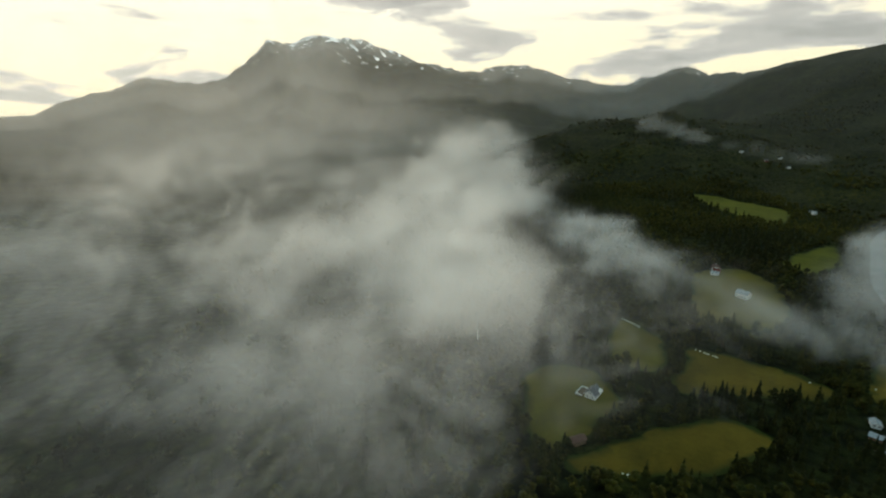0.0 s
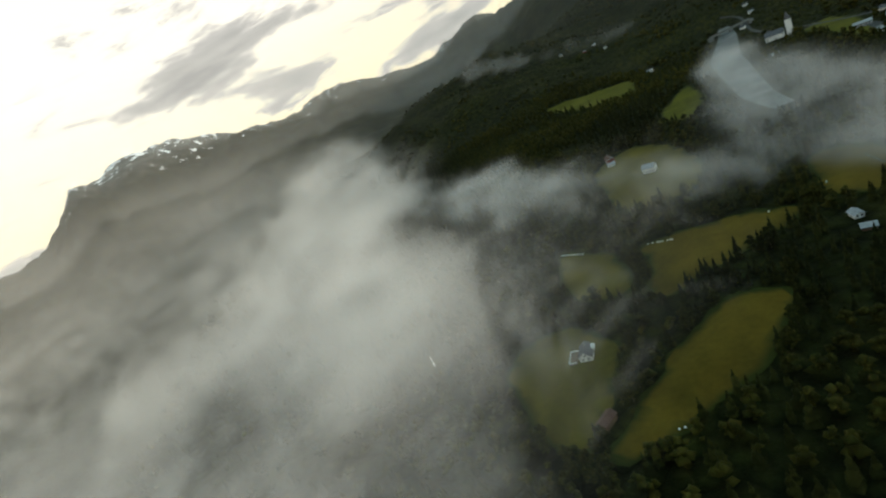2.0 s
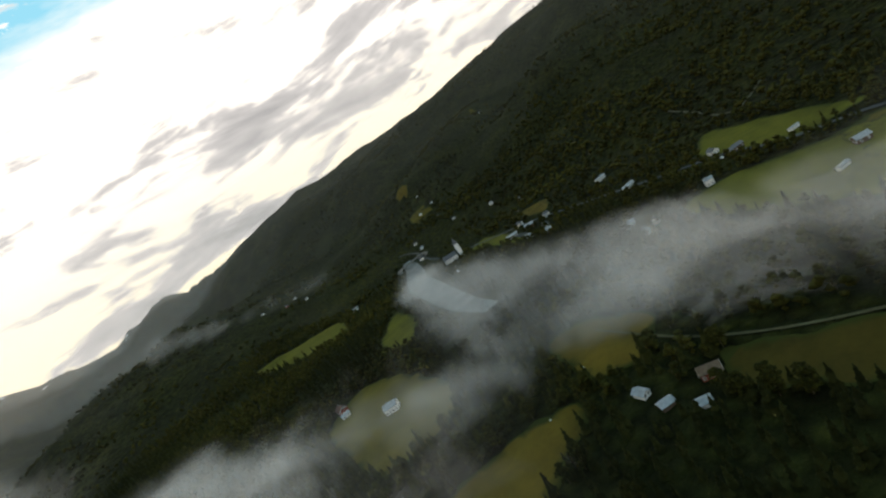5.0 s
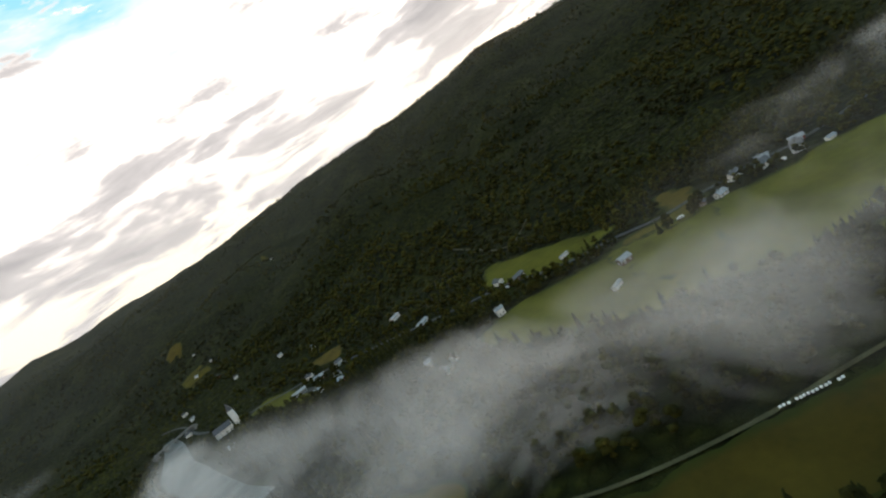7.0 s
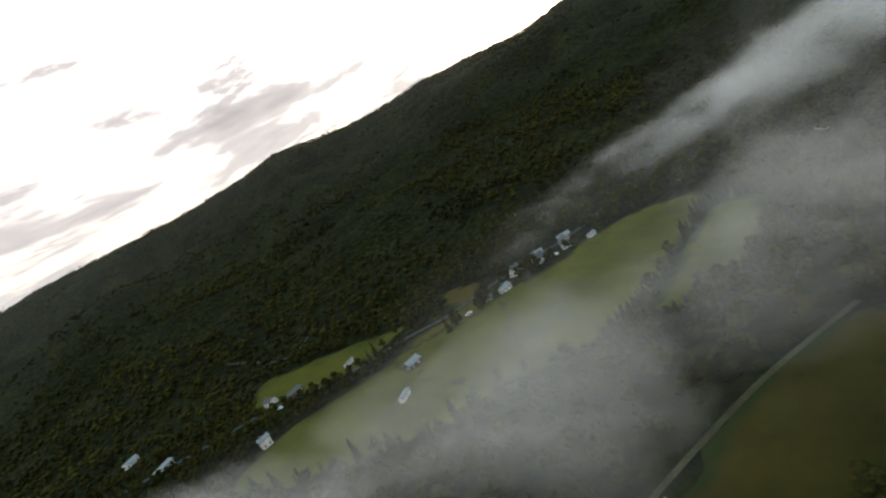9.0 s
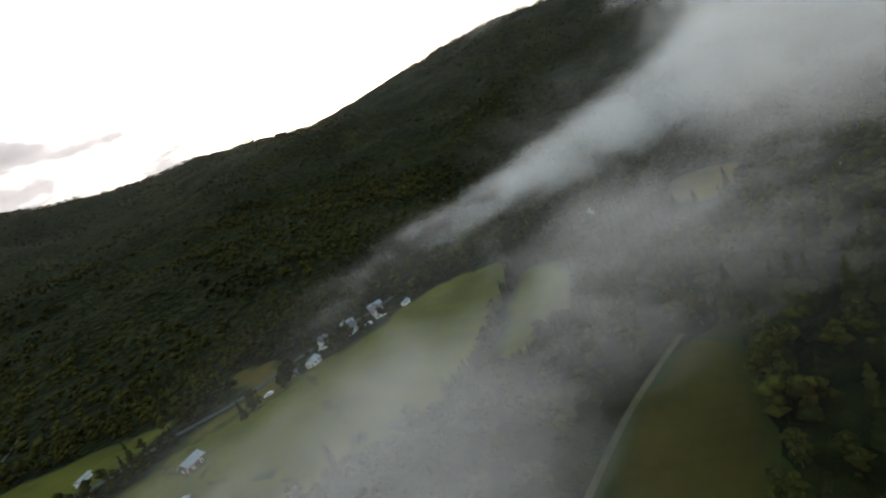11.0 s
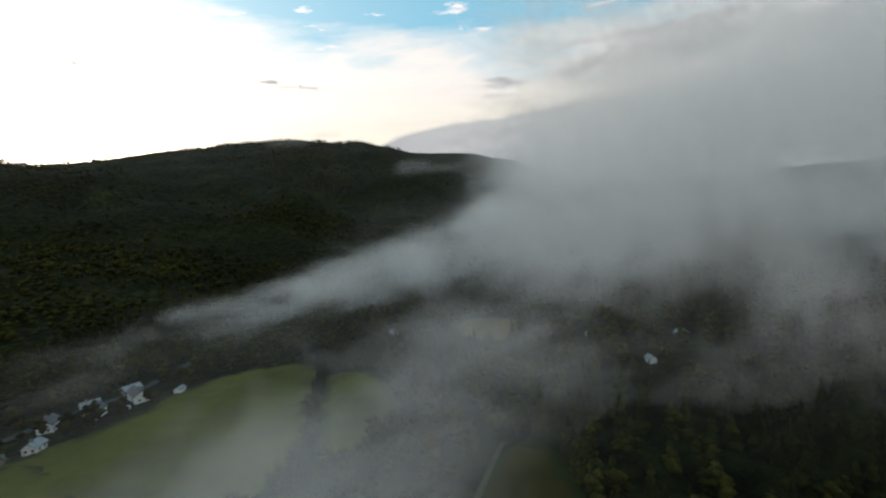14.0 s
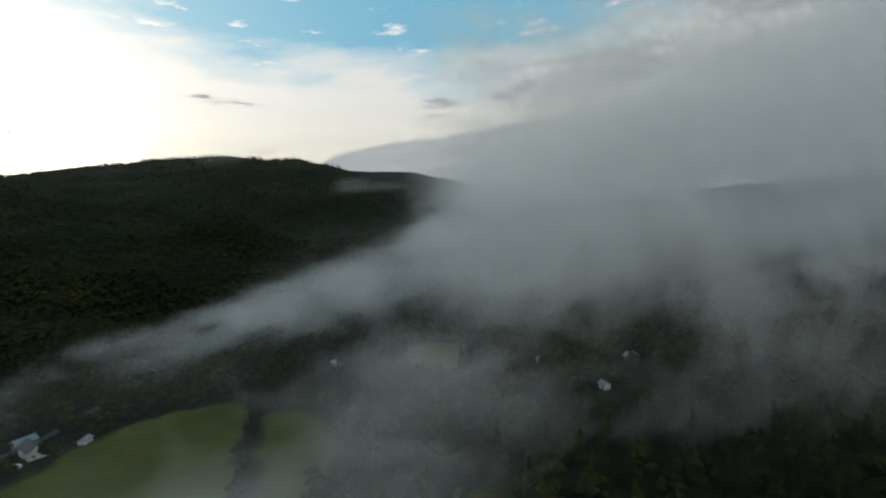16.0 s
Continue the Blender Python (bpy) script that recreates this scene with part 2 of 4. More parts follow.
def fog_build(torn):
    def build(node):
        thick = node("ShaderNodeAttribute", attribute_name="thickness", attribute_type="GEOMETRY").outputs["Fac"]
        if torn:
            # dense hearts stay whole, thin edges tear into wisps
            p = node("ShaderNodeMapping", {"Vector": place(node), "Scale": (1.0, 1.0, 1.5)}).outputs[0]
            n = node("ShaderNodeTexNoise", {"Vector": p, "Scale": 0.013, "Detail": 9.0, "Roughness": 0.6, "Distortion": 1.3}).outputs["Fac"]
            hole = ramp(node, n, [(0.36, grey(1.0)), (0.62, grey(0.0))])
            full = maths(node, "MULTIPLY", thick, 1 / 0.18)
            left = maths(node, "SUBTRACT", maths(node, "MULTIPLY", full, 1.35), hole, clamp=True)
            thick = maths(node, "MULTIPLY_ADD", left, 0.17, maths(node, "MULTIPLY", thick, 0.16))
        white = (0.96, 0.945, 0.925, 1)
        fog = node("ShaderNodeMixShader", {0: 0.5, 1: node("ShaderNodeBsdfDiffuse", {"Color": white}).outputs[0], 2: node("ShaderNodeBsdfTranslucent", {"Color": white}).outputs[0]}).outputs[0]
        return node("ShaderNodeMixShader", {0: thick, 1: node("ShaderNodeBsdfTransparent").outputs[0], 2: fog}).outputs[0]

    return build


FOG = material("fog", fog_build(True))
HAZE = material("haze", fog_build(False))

# ---- noise and terrain ----
_rng = np.random.RandomState(7)
_LATTICE = _rng.rand(64, 64, 64)


def value_noise(x, y, z):
    xi, yi, zi = np.floor(x).astype(int), np.floor(y).astype(int), np.floor(z).astype(int)
    fx, fy, fz = x - xi, y - yi, z - zi
    fx, fy, fz = fx * fx * (3 - 2 * fx), fy * fy * (3 - 2 * fy), fz * fz * (3 - 2 * fz)
    out = 0.0
    for i in (0, 1):
        for j in (0, 1):
            for k in (0, 1):
                out = out + _LATTICE[(xi + i) & 63, (yi + j) & 63, (zi + k) & 63] * (fx if i else 1 - fx) * (fy if j else 1 - fy) * (fz if k else 1 - fz)
    return out


def fbm(x, y, z=0.0, octaves=5, gain=0.5):
    """Layered noise of mean about 0 and range about -1 to 1."""
    x, y, z = np.broadcast_arrays(np.asarray(x, float), np.asarray(y, float), np.asarray(z, float))
    total, amp, norm = 0.0, 1.0, 0.0
    for n in range(octaves):
        s = 2.03**n
        total = total + amp * (value_noise(x * s + 11.3 * n, y * s + 5.7 * n, z * s + 3.1 * n) * 2 - 1)
        norm += amp
        amp *= gain
    return total / norm * 1.6


def smooth(v, a, b):
    u = np.clip((v - a) / (b - a), 0, 1)
    return u * u * (3 - 2 * u)


CX, CY = 120.0 * S, 100.0 * S
FOOT_AZ = (-180, -150, -120, -90, -60, -40, -20, 0, 15, 30, 40, 50, 60, 75, 90, 105, 118, 135, 150, 165, 180)
FOOT = (1100, 1100, 850, 600, 850, 1200, 1500, 1800, 2000, 1460, 980, 780, 680, 570, 490, 420, 372, 427, 540, 660, 850)
CREST_AZ = (-180, -150, -90, -60, -45, 2, 4, 27, 30, 40, 50, 60, 75, 90, 118, 135, 150, 165, 180)
CREST = (3400, 3400, 2300, 2800, 4200, 4200, 4600, 4600, 3400, 3000, 2700, 2500, 2350, 2250, 2150, 2200, 2400, 2700, 3100)
# degrees above the eye at which the skyline stands
RISE_AZ = (-180, -170, -150, -60, -46, -42.8, -40.5, -38.7, -34.7, -31.3, -27.4, -24.2, -21.8, -19.9, -18.2, -14.6, -9.9, -6.2, -0.6, 3.4, 5.9, 8.8, 12.8, 16.5, 19.4, 21.6, 24.8, 27.6, 30, 34, 38, 42, 46, 50, 55, 60, 66, 72, 78, 84, 90, 96, 102, 108, 114, 120, 126, 132, 138, 144, 149, 153, 157, 161, 165, 169, 172, 174)
RISE = (1.6, 0.5, 0.6, 0.7, 0.3, 0.35, 0.43, 1.46, 2.57, 3.51, 3.11, 3.66, 5.6, 7.43, 7.03, 8.07, 7.56, 6.24, 4.58, 4.17, 4.63, 4.73, 3.43, 2.44, 2.24, 3.14, 3.85, 3.22, 3.35, 4.36, 4.94, 5.67, 5.38, 5.85, 5.7, 5.86, 6.41, 7.11, 7.24, 7.17, 7.3, 7.95, 7.19, 6.74, 6.89, 6.41, 5.74, 6.25, 7.06, 7.64, 7.83, 7.48, 7.12, 6.02, 5.66, 5.36, 4.62, 4.25)
EYE = 120.0


def wrap(table_az, table, az):
    a = np.array(table_az + (table_az[0] + 360,), float)
    return np.interp((az + 180) % 360 - 180, a, np.array(table + (table[0],), float))


def terrain(x, y):
    """Height of the ground."""
    x, y = np.broadcast_arrays(np.asarray(x, float), np.asarray(y, float))
    dx, dy = x - CX, y - CY
    r, az = np.hypot(dx, dy), np.degrees(np.arctan2(dx, dy))
    foot = wrap(FOOT_AZ, FOOT, az) + 25 * fbm(x / 160, y / 160, 2.0, 3)
    crest = wrap(CREST_AZ, CREST, az)
    top = EYE + crest * np.tan(np.radians(wrap(RISE_AZ, RISE, az)))
    u = np.clip((r - foot) / (crest - foot), 0, 1)
    up = top * (0.55 * u**1.25 + 0.45 * u * u * (3 - 2 * u))
    rough = fbm(x / 420, y / 420, 4.0, 5) * 0.17 * top * np.sin(np.pi * np.clip(u, 0, 1)) ** 1.2
    rough = rough + 26 * fbm(x / 110, y / 110, 6.0, 5, 0.6) * smooth(r, 2600, 3900) * smooth(top, 150, 400)
    past = np.clip((r - crest) / 900, 0, 1)
    z = (up + rough) * (1 - 0.35 * past) + 6 * fbm(x / 90, y / 90, 1.0, 4) * np.clip(u * 6, 0, 1)
    z = z + 0.5 * fbm(x / 60, y / 60, 0.0, 3) * np.clip(1 - u * 8, 0, 1)
    # wooded knolls on the valley floor
    for kx, ky, kr, kh in ((510, 1320, 230, 75), (760, 1650, 290, 85), (170, -80, 70, 8), (-720, 500, 240, 60)):
        z = z + kh * np.exp(-((x - kx) ** 2 + (y - ky) ** 2) / (2 * kr * kr)) * (1 + 0.2 * fbm(x / 80, y / 80, 5.0, 3))
    return z


def ground_z(x, y):
    return float(terrain(x, y))


def mesh_from(name, verts, faces, mat, smooth_shade=True):
    me = bpy.data.meshes.new(name)
    me.from_pydata(verts, [], faces)
    me.materials.append(mat)
    if smooth_shade:
        me.polygons.foreach_set("use_smooth", np.ones(len(me.polygons), bool))
    return me


def grid_mesh(name, px, py, pz, mat, keep=None, closed=False):
    """A sheet from arrays of rows and columns."""
    rows, cols = px.shape
    index = np.arange(rows * cols).reshape(rows, cols)
    a, b = index[:-1], index[1:]
    if closed:
        quads = np.stack([a, np.roll(a, -1, 1), np.roll(b, -1, 1), b], -1).reshape(-1, 4)
    else:
        quads = np.stack([a[:, :-1], a[:, 1:], b[:, 1:], b[:, :-1]], -1).reshape(-1, 4)
    co = np.stack([px, py, pz], -1).reshape(-1, 3)
    used = np.arange(len(co))
    if keep is not None:
        quads = quads[keep.ravel()[quads].any(1)]
        used, quads = np.unique(quads, return_inverse=True)
        quads = quads.reshape(-1, 4)
        co = co[used]
    me = bpy.data.meshes.new(name)
    me.vertices.add(len(co))
    me.vertices.foreach_set("co", co.astype(np.float32).ravel())
    me.loops.add(quads.size)
    me.loops.foreach_set("vertex_index", quads.astype(np.int32).ravel())
    me.polygons.add(len(quads))
    me.polygons.foreach_set("loop_start", np.arange(0, quads.size, 4, dtype=np.int32))
    me.polygons.foreach_set("use_smooth", np.ones(len(quads), bool))
    me.update(calc_edges=True)
    me.materials.append(mat)
    return me, used


# ---- the ground ----
radii = np.concatenate([[0.5], np.geomspace(12, 4790, 270)])
angles = np.radians(np.concatenate([np.arange(-45, 35, 0.25), np.arange(35, 315, 0.6)]))
rr, aa = np.meshgrid(radii, angles, indexing="ij")
gx, gy = CX + rr * np.sin(aa), CY + rr * np.cos(aa)
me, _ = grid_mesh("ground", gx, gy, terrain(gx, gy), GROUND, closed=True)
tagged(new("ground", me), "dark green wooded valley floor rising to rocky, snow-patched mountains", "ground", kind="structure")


def inside(poly, x, y):
    hit = np.zeros(np.shape(x), bool)
    for (x0, y0), (x1, y1) in zip(poly, poly[1:] + poly[:1]):
        cross = (y0 > y) != (y1 > y)
        with np.errstate(divide="ignore", invalid="ignore"):
            hit ^= cross & (x < (x1 - x0) * (y - y0) / ((y1 - y0) or 1e-9) + x0)
    return hit


def rounded(poly, steps=12, wobble=3.0):
    """A closed curve through the corners (Catmull-Rom), slightly uneven."""
    out, n = [], len(poly)
    for i in range(n):
        p0, p1, p2, p3 = (np.array(poly[(i + k) % n], float) for k in (-1, 0, 1, 2))
        for s in range(steps):
            u = s / steps
            p = 0.5 * (2 * p1 + (p2 - p0) * u + (2 * p0 - 5 * p1 + 4 * p2 - p3) * u * u + (3 * p1 - p0 - 3 * p2 + p3) * u**3)
            out.append(tuple(p[k] + wobble * float(fbm(p[0] / 30, p[1] / 30, 8.0 + k, 2) + 0.8 * fbm(p[0] / 7, p[1] / 7, 11.0 + k, 3)) for k in (0, 1)))
    return out


# meadows: corner points in plan, grass
FIELDS = [
    ([(119, 284.8), (129.7, 260.8), (123.5, 235.7), (110.1, 214.5), (94.2, 226.3), (98.4, 253.1), (109.5, 270.5)], GRASS, "mown meadow among trees with a row of bales"),
    ([(140.2, 241.8), (167.1, 223.7), (187.7, 201.9), (186.4, 191.8), (171.2, 189.4), (145, 193.9), (112.8, 201.7), (124.1, 219.3), (131.7, 230.7)], GRASS_DRY, "yellowish mown meadow with a row of bales"),
    ([(42.3, 154.6), (60, 157.8), (85.5, 166.5), (120.4, 174.2), (134.3, 168), (135.9, 155.2), (123.1, 148.9), (95.2, 144), (63.1, 142.7)], GRASS_DRY, "brownish mown meadow beside the barn"),
    ([(46, 219.3), (65.3, 228.1), (79.3, 215.6), (84.9, 191.2), (70.2, 173.6), (48.1, 159.8), (36.9, 168), (38.6, 192.4)], GRASS, "lawn and meadow round a white house"),
    ([(207.3, 365.7), (232.5, 376.6), (251.6, 365.5), (241.8, 305.8), (209.2, 264), (171.5, 270.3), (168.8, 297.6), (190.8, 337.6)], GRASS, "meadow beside a red farmhouse"),
    ([(352, 640), (366, 680), (400, 640), (428, 580), (380, 519), (360, 560)], GRASS_GREEN, "green meadow in a forest clearing"),
    ([(297, 358), (290, 387), (305, 400), (355, 428), (376, 434), (330, 372)], GRASS_GREEN, "green meadow beside the river"),
    ([(201.9, 192.6), (233.1, 221.5), (244.6, 200.5), (233.7, 173.5), (209.1, 170.4)], GRASS_DRY, "pale meadow behind the farm sheds"),
    ([(197, 142), (198, 120), (198, 95), (199, 75), (199.5, 55), (198, 38), (194, 24), (187, 20), (181, 36), (178, 52), (175, 75), (172, 95), (172, 118), (180, 140)], GRASS_VIGNETTED, "wide olive meadow, its colour darkened for vignette, with a long row of bales"),
    ([(374.9, 80), (372, 114.3), (419.1, 153.6), (461.6, 146.1), (387.4, 70.8)], GRASS_GREEN, "green meadow above the road"),
    ([(347.9, 111.3), (332.1, 50.2), (325.9, 39.4), (282.3, 54.4), (261.4, 70.8), (276.8, 107.9), (323.5, 162.6), (347.9, 145.8)], GRASS_GREEN, "green meadow below the road"),
    ([(345, 86), (338, 55), (328, 20), (320, 4), (322, -20), (313, -34), (300, -42), (278, -42), (267, -13), (259, 5), (245, 37), (262, 66), (300, 84)], GRASS_GREEN, "wide pale green meadow beside the farms"),
    ([(257, 0), (270, -31), (260, -37), (245, -27), (234, -4), (230, 18), (231, 36), (241, 30)], GRASS_GREEN, "green meadow ringed by trees"),
    ([(348.5, 81.7), (351.7, 53.2), (346, 31.2), (329.6, 49.3)], GRASS, "grass verge meadow"),
    ([(410.2, 284.1), (435.6, 310.4), (479.2, 358.5), (488, 379.6), (466.9, 386.5), (449.8, 359.3), (417.7, 310.2)], GRASS_GREEN, "narrow village meadow"),
    ([(233, -109), (210, -110), (199, -78), (210, -64), (228, -80)], GRASS_DRY, "pale meadow half hidden in fog"),
    ([(378.9, 48.8), (390.6, 36), (363.9, 29.9), (341.6, 35.3), (342.3, 46.6)], GRASS_DRY, "small yellowish meadow above the road"),
    ([(515.9, 343.6), (524, 317.9), (499.3, 299.6), (477.5, 296.4), (490.5, 322.4)], GRASS_DRY, "small yellowish meadow on the slope's foot"),
    ([(760, 650), (800, 690), (830, 670), (790, 630)], GRASS, "small clearing on the wooded slope"),
    ([(898, 750), (920, 785), (948, 782), (940, 757), (915, 742)], GRASS_DRY, "small yellowish clearing on the wooded slope"),
    ([(1236, 668), (1248, 690), (1266, 684), (1254, 664)], GRASS, "small clearing high on the wooded slope"),
]
FIELDS = [(rounded([(x * S, y * S) for x, y in p]), m, l) for p, m, l in FIELDS]
for poly, mat, label in FIELDS:
    bm = bmesh.new()
    bm.faces.new([bm.verts.new((x, y, 0)) for x, y in poly])
    bmesh.ops.triangulate(bm, faces=bm.faces)
    for _ in range(3):
        long_edges = [e for e in bm.edges if e.calc_length() > 12]
        if long_edges:
            bmesh.ops.subdivide_edges(bm, edges=long_edges, cuts=1)
            bmesh.ops.triangulate(bm, faces=[f for f in bm.faces if len(f.verts) > 3])
    zs = terrain([v.co.x for v in bm.verts], [v.co.y for v in bm.verts])
    for v, z in zip(bm.verts, zs):
        v.co.z = z + 0.45
    bm.normal_update()
    if sum(f.normal.z for f in bm.faces) < 0:
        bmesh.ops.reverse_faces(bm, faces=bm.faces)
    me = bpy.data.meshes.new("field")
    rim = [float(any(e.is_boundary for e in v.link_edges)) for v in bm.verts]
    bm.to_mesh(me)
    me.attributes.new("rim", "FLOAT", "POINT").data.foreach_set("value", rim)
    bm.free()
    me.materials.append(mat)
    tagged(new("field", me), label, "field", kind="structure")


def along(points, step=6.0):
    pts = [np.array(p, float) for p in points]
    out = []
    for i in range(len(pts) - 1):
        p0, p1, p2, p3 = pts[max(i - 1, 0)], pts[i], pts[i + 1], pts[min(i + 2, len(pts) - 1)]
        n = max(2, int(np.linalg.norm(p2 - p1) / step))
        for s in range(n):
            u = s / n
            out.append(0.5 * (2 * p1 + (p2 - p0) * u + (2 * p0 - 5 * p1 + 4 * p2 - p3) * u * u + (3 * p1 - p0 - 3 * p2 + p3) * u**3))
    out.append(pts[-1])
    return np.array(out)


def ribbon(name, points, widths, mat, lift, label, category):
    c = along(points)
    d = np.gradient(c, axis=0)
    d /= np.linalg.norm(d, axis=1)[:, None]
    side = np.stack([d[:, 1], -d[:, 0]], 1)
    w = np.interp(np.linspace(0, 1, len(c)), np.linspace(0, 1, len(widths)), widths)[:, None] / 2
    across = np.linspace(-1, 1, 5)
    px = np.stack([c[:, 0] + side[:, 0] * w[:, 0] * a for a in across], 1)
    py = np.stack([c[:, 1] + side[:, 1] * w[:, 0] * a for a in across], 1)
    pz = terrain(px, py) + lift
    me, _ = grid_mesh(name, px, py, pz, mat)
    me.flip_normals()
    return tagged(new(name, me), label, category, kind="structure")


RIVER = [(x * S, y * S) for x, y in [(566, 556), (520, 512), (474, 474), (430, 437), (396, 400), (355, 355), (321, 315), (300, 282)]]
ROAD = [(x * S, y * S) for x, y in [(631.7, 617.5), (601.7, 562.7), (508, 464.8), (476.4, 381.7), (462.7, 310.2), (415.6, 194.5), (393, 140), (376, 118), (366, 98), (362, 79), (352, 53), (351, 34), (350, 22), (349, 4), (343, -10), (343, -29), (350, -60), (364, -110)]]
TRACK = [(x * S, y * S) for x, y in [(233, 196), (212, 161), (203, 137), (199.5, 116), (199, 92), (200.5, 75), (201, 62), (201, 48), (200, 37), (198, 21)]]
ribbon("river", RIVER, [14, 22, 28, 32, 32, 28, 24, 14], WATER, 1.2, "grey river winding under fog along the valley", "river")
ribbon("road", ROAD, [4.4, 4.8], ASPHALT, 0.75, "grey asphalt road between meadows and farms", "road")
LANE = [(x * S, y * S) for x, y in [(417.8, 357.5), (410.2, 370.3), (431.3, 389.5), (462.3, 388.6), (477.6, 382.5), (482, 389.1)]]
HILL_TRACK = [(x * S, y * S) for x, y in [(540.1, 104), (513, 117), (489.6, 126.3), (504, 141.5), (553.2, 159.5), (595.9, 183.9)]]
ribbon("lane", LANE, [3.0, 3.0], GRAVEL, 0.7, "pale gravel lane past the church", "lane")
ribbon("hill_track", HILL_TRACK, [3.0, 3.0], GRAVEL, 0.9, "pale forest track bending on the hillside", "track")
ribbon("car_park", [(x * S, y * S) for x, y in [(439.7, 317.3), (417.1, 289.4), (400.1, 269.2)]], [7, 11, 8], ASPHALT, 0.8, "grey paved yard between the village buildings", "car park")
ribbon("track", TRACK, [1.5, 1.7], TRACK_DIRT, 0.7, "worn dirt track along the meadow edge", "track")

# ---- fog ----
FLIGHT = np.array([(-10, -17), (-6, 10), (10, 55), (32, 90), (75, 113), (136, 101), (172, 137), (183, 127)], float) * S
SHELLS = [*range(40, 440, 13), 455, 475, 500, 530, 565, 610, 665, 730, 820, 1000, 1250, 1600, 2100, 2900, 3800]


def near_line(x, y, points):
    """Distance to a line in plan, and how far along it (0 to 1)."""
    best, at = np.full(np.shape(x), 1e9), np.zeros(np.shape(x))
    n = len(points) - 1
    for i, ((x0, y0), (x1, y1)) in enumerate(zip(points, points[1:])):
        dx, dy = x1 - x0, y1 - y0
        u = np.clip(((x - x0) * dx + (y - y0) * dy) / (dx * dx + dy * dy), 0, 1)
        d = np.hypot(x - x0 - u * dx, y - y0 - u * dy)
        nearer = d < best
        best = np.where(nearer, d, best)
        at = np.where(nearer, (i + u) / n, at)
    return best, at


# banks: line in plan, half width, middle height at its two ends, half height, thickness, noise size
BANKS = [
    # along the river and over the meadows
    ([(300, 290), (268, 235), (250, 180), (238, 130), (229, 90), (220, 56), (212, 26)], 36, (13, 13), 17, 0.062, 90),
    ([(420, 430), (360, 362), (310, 300), (270, 235)], 28, (9, 13), 13, 0.034, 70),
    ([(185, 252), (226, 222), (250, 180), (252, 130)], 24, (12, 12), 12, 0.028, 60),
    ([(320, 40), (285, 0), (262, -40), (230, -90)], 46, (11, 22), 16, 0.0052, 60),
    # over the woods beyond the white house
    ([(96, 660), (132, 490), (150, 390), (160, 300), (180, 255)], 34, (18, 14), 16, 0.034, 75),
    # the great bank on the far side of the first valley arm
    ([(130, 1264), (40, 600), (2, 380), (-22, 255), (-34, 180), (-20, 110), (-20, 40)], 84, (56, 48), 46, 0.0115, 120),
    ([(20, 60), (34, 147), (44, 240), (66, 343)], 62, (32, 36), 34, 0.0075, 95),
    ([(-90, -30), (-132, 60), (-168, 195), (-223, 400), (-317, 809)], 200, (40, 38), 55, 0.0063, 180),
    # thin veils before the high bank
    ([(222, -10), (180, 8), (130, 30), (60, 60)], 40, (14, 24), 17, 0.0036, 60),
    ([(229, -123), (174, -64), (120, -24), (65, -15), (-7, -6)], 70, (30, 50), 38, 0.0052, 70),
    # behind the high bank
    ([(60, -440), (-22, -431), (-155, -376), (-301, -253), (-400, -100)], 150, (100, 90), 130, 0.0085, 150),
    # strips on the slopes and far valleys
    ([(872, -693), (756, -768), (646, -836)], 26, (198, 235), 9, 0.03, 60),
    ([(476, -904), (336, -929), (186, -942)], 34, (160, 153), 10, 0.03, 70),
    ([(-706, 1001), (-586, 1080)], 60, (112, 99), 26, 0.014, 110),
    ([(398, 902), (448, 877), (506, 846), (606, 795)], 26, (96, 40), 11, 0.025, 70),
    ([(874, 2295), (1064, 2174)], 190, (126, 124), 12, 0.004, 160),
    ([(-487, 910), (-284, 1408), (117, 1703)], 330, (89, 92), 100, 0.0009, 300),
    ([(1143, -2406), (712, -2557), (365, -2598), (-561, -2510)], 260, (213, 416), 130, 0.0035, 400),
]


# the high bank that closes the valley: plan, foot, top
WALL = [(352, -52, 0, 13), (350, -118, 2, 16), (312, -190, 4, 32), (272, -216, 6, 47), (230, -226, 8, 62), (188, -220, 10, 92), (133, -200, 12, 132), (73, -167, 14, 138), (12, -114, 16, 140)]


def wall_density(x, y, z):
    x, y, z = x / S, y / S, z / S
    d, at = near_line(x, y, [w[:2] for w in WALL])
    steps = np.linspace(0, 1, len(WALL))
    foot, top = np.interp(at, steps, [w[2] for w in WALL]), np.interp(at, steps, [w[3] for w in WALL])
    tall = top - foot
    u = at * 620.0
    n = fbm(u / 80, d / 150, z / 55 + u / 190, 5, 0.55)
    m = fbm(u / 26 + z / 60, d / 110 + 5, z / 34, 5, 0.62)
    high = (z - foot) / tall + 0.22 * n + 0.30 * m
    heart = smooth(high, -0.1, 0.72) * (1 - smooth(high, 0.8, 1.15)) * np.clip(0.62 + 0.55 * smooth(at, 0.45, 0.7) + 1.35 * m + 0.45 * n, 0.05, 1.35)
    return (0.056 + 0.055 * smooth(at, 0.5, 0.8)) * 1.2 * heart * smooth(1.25 - d / (60 + 80 * smooth(at, 0.4, 0.7)) - 0.35 * n - 0.25 * m, 0.0, 0.6) * smooth(at, -0.1, 0.2)


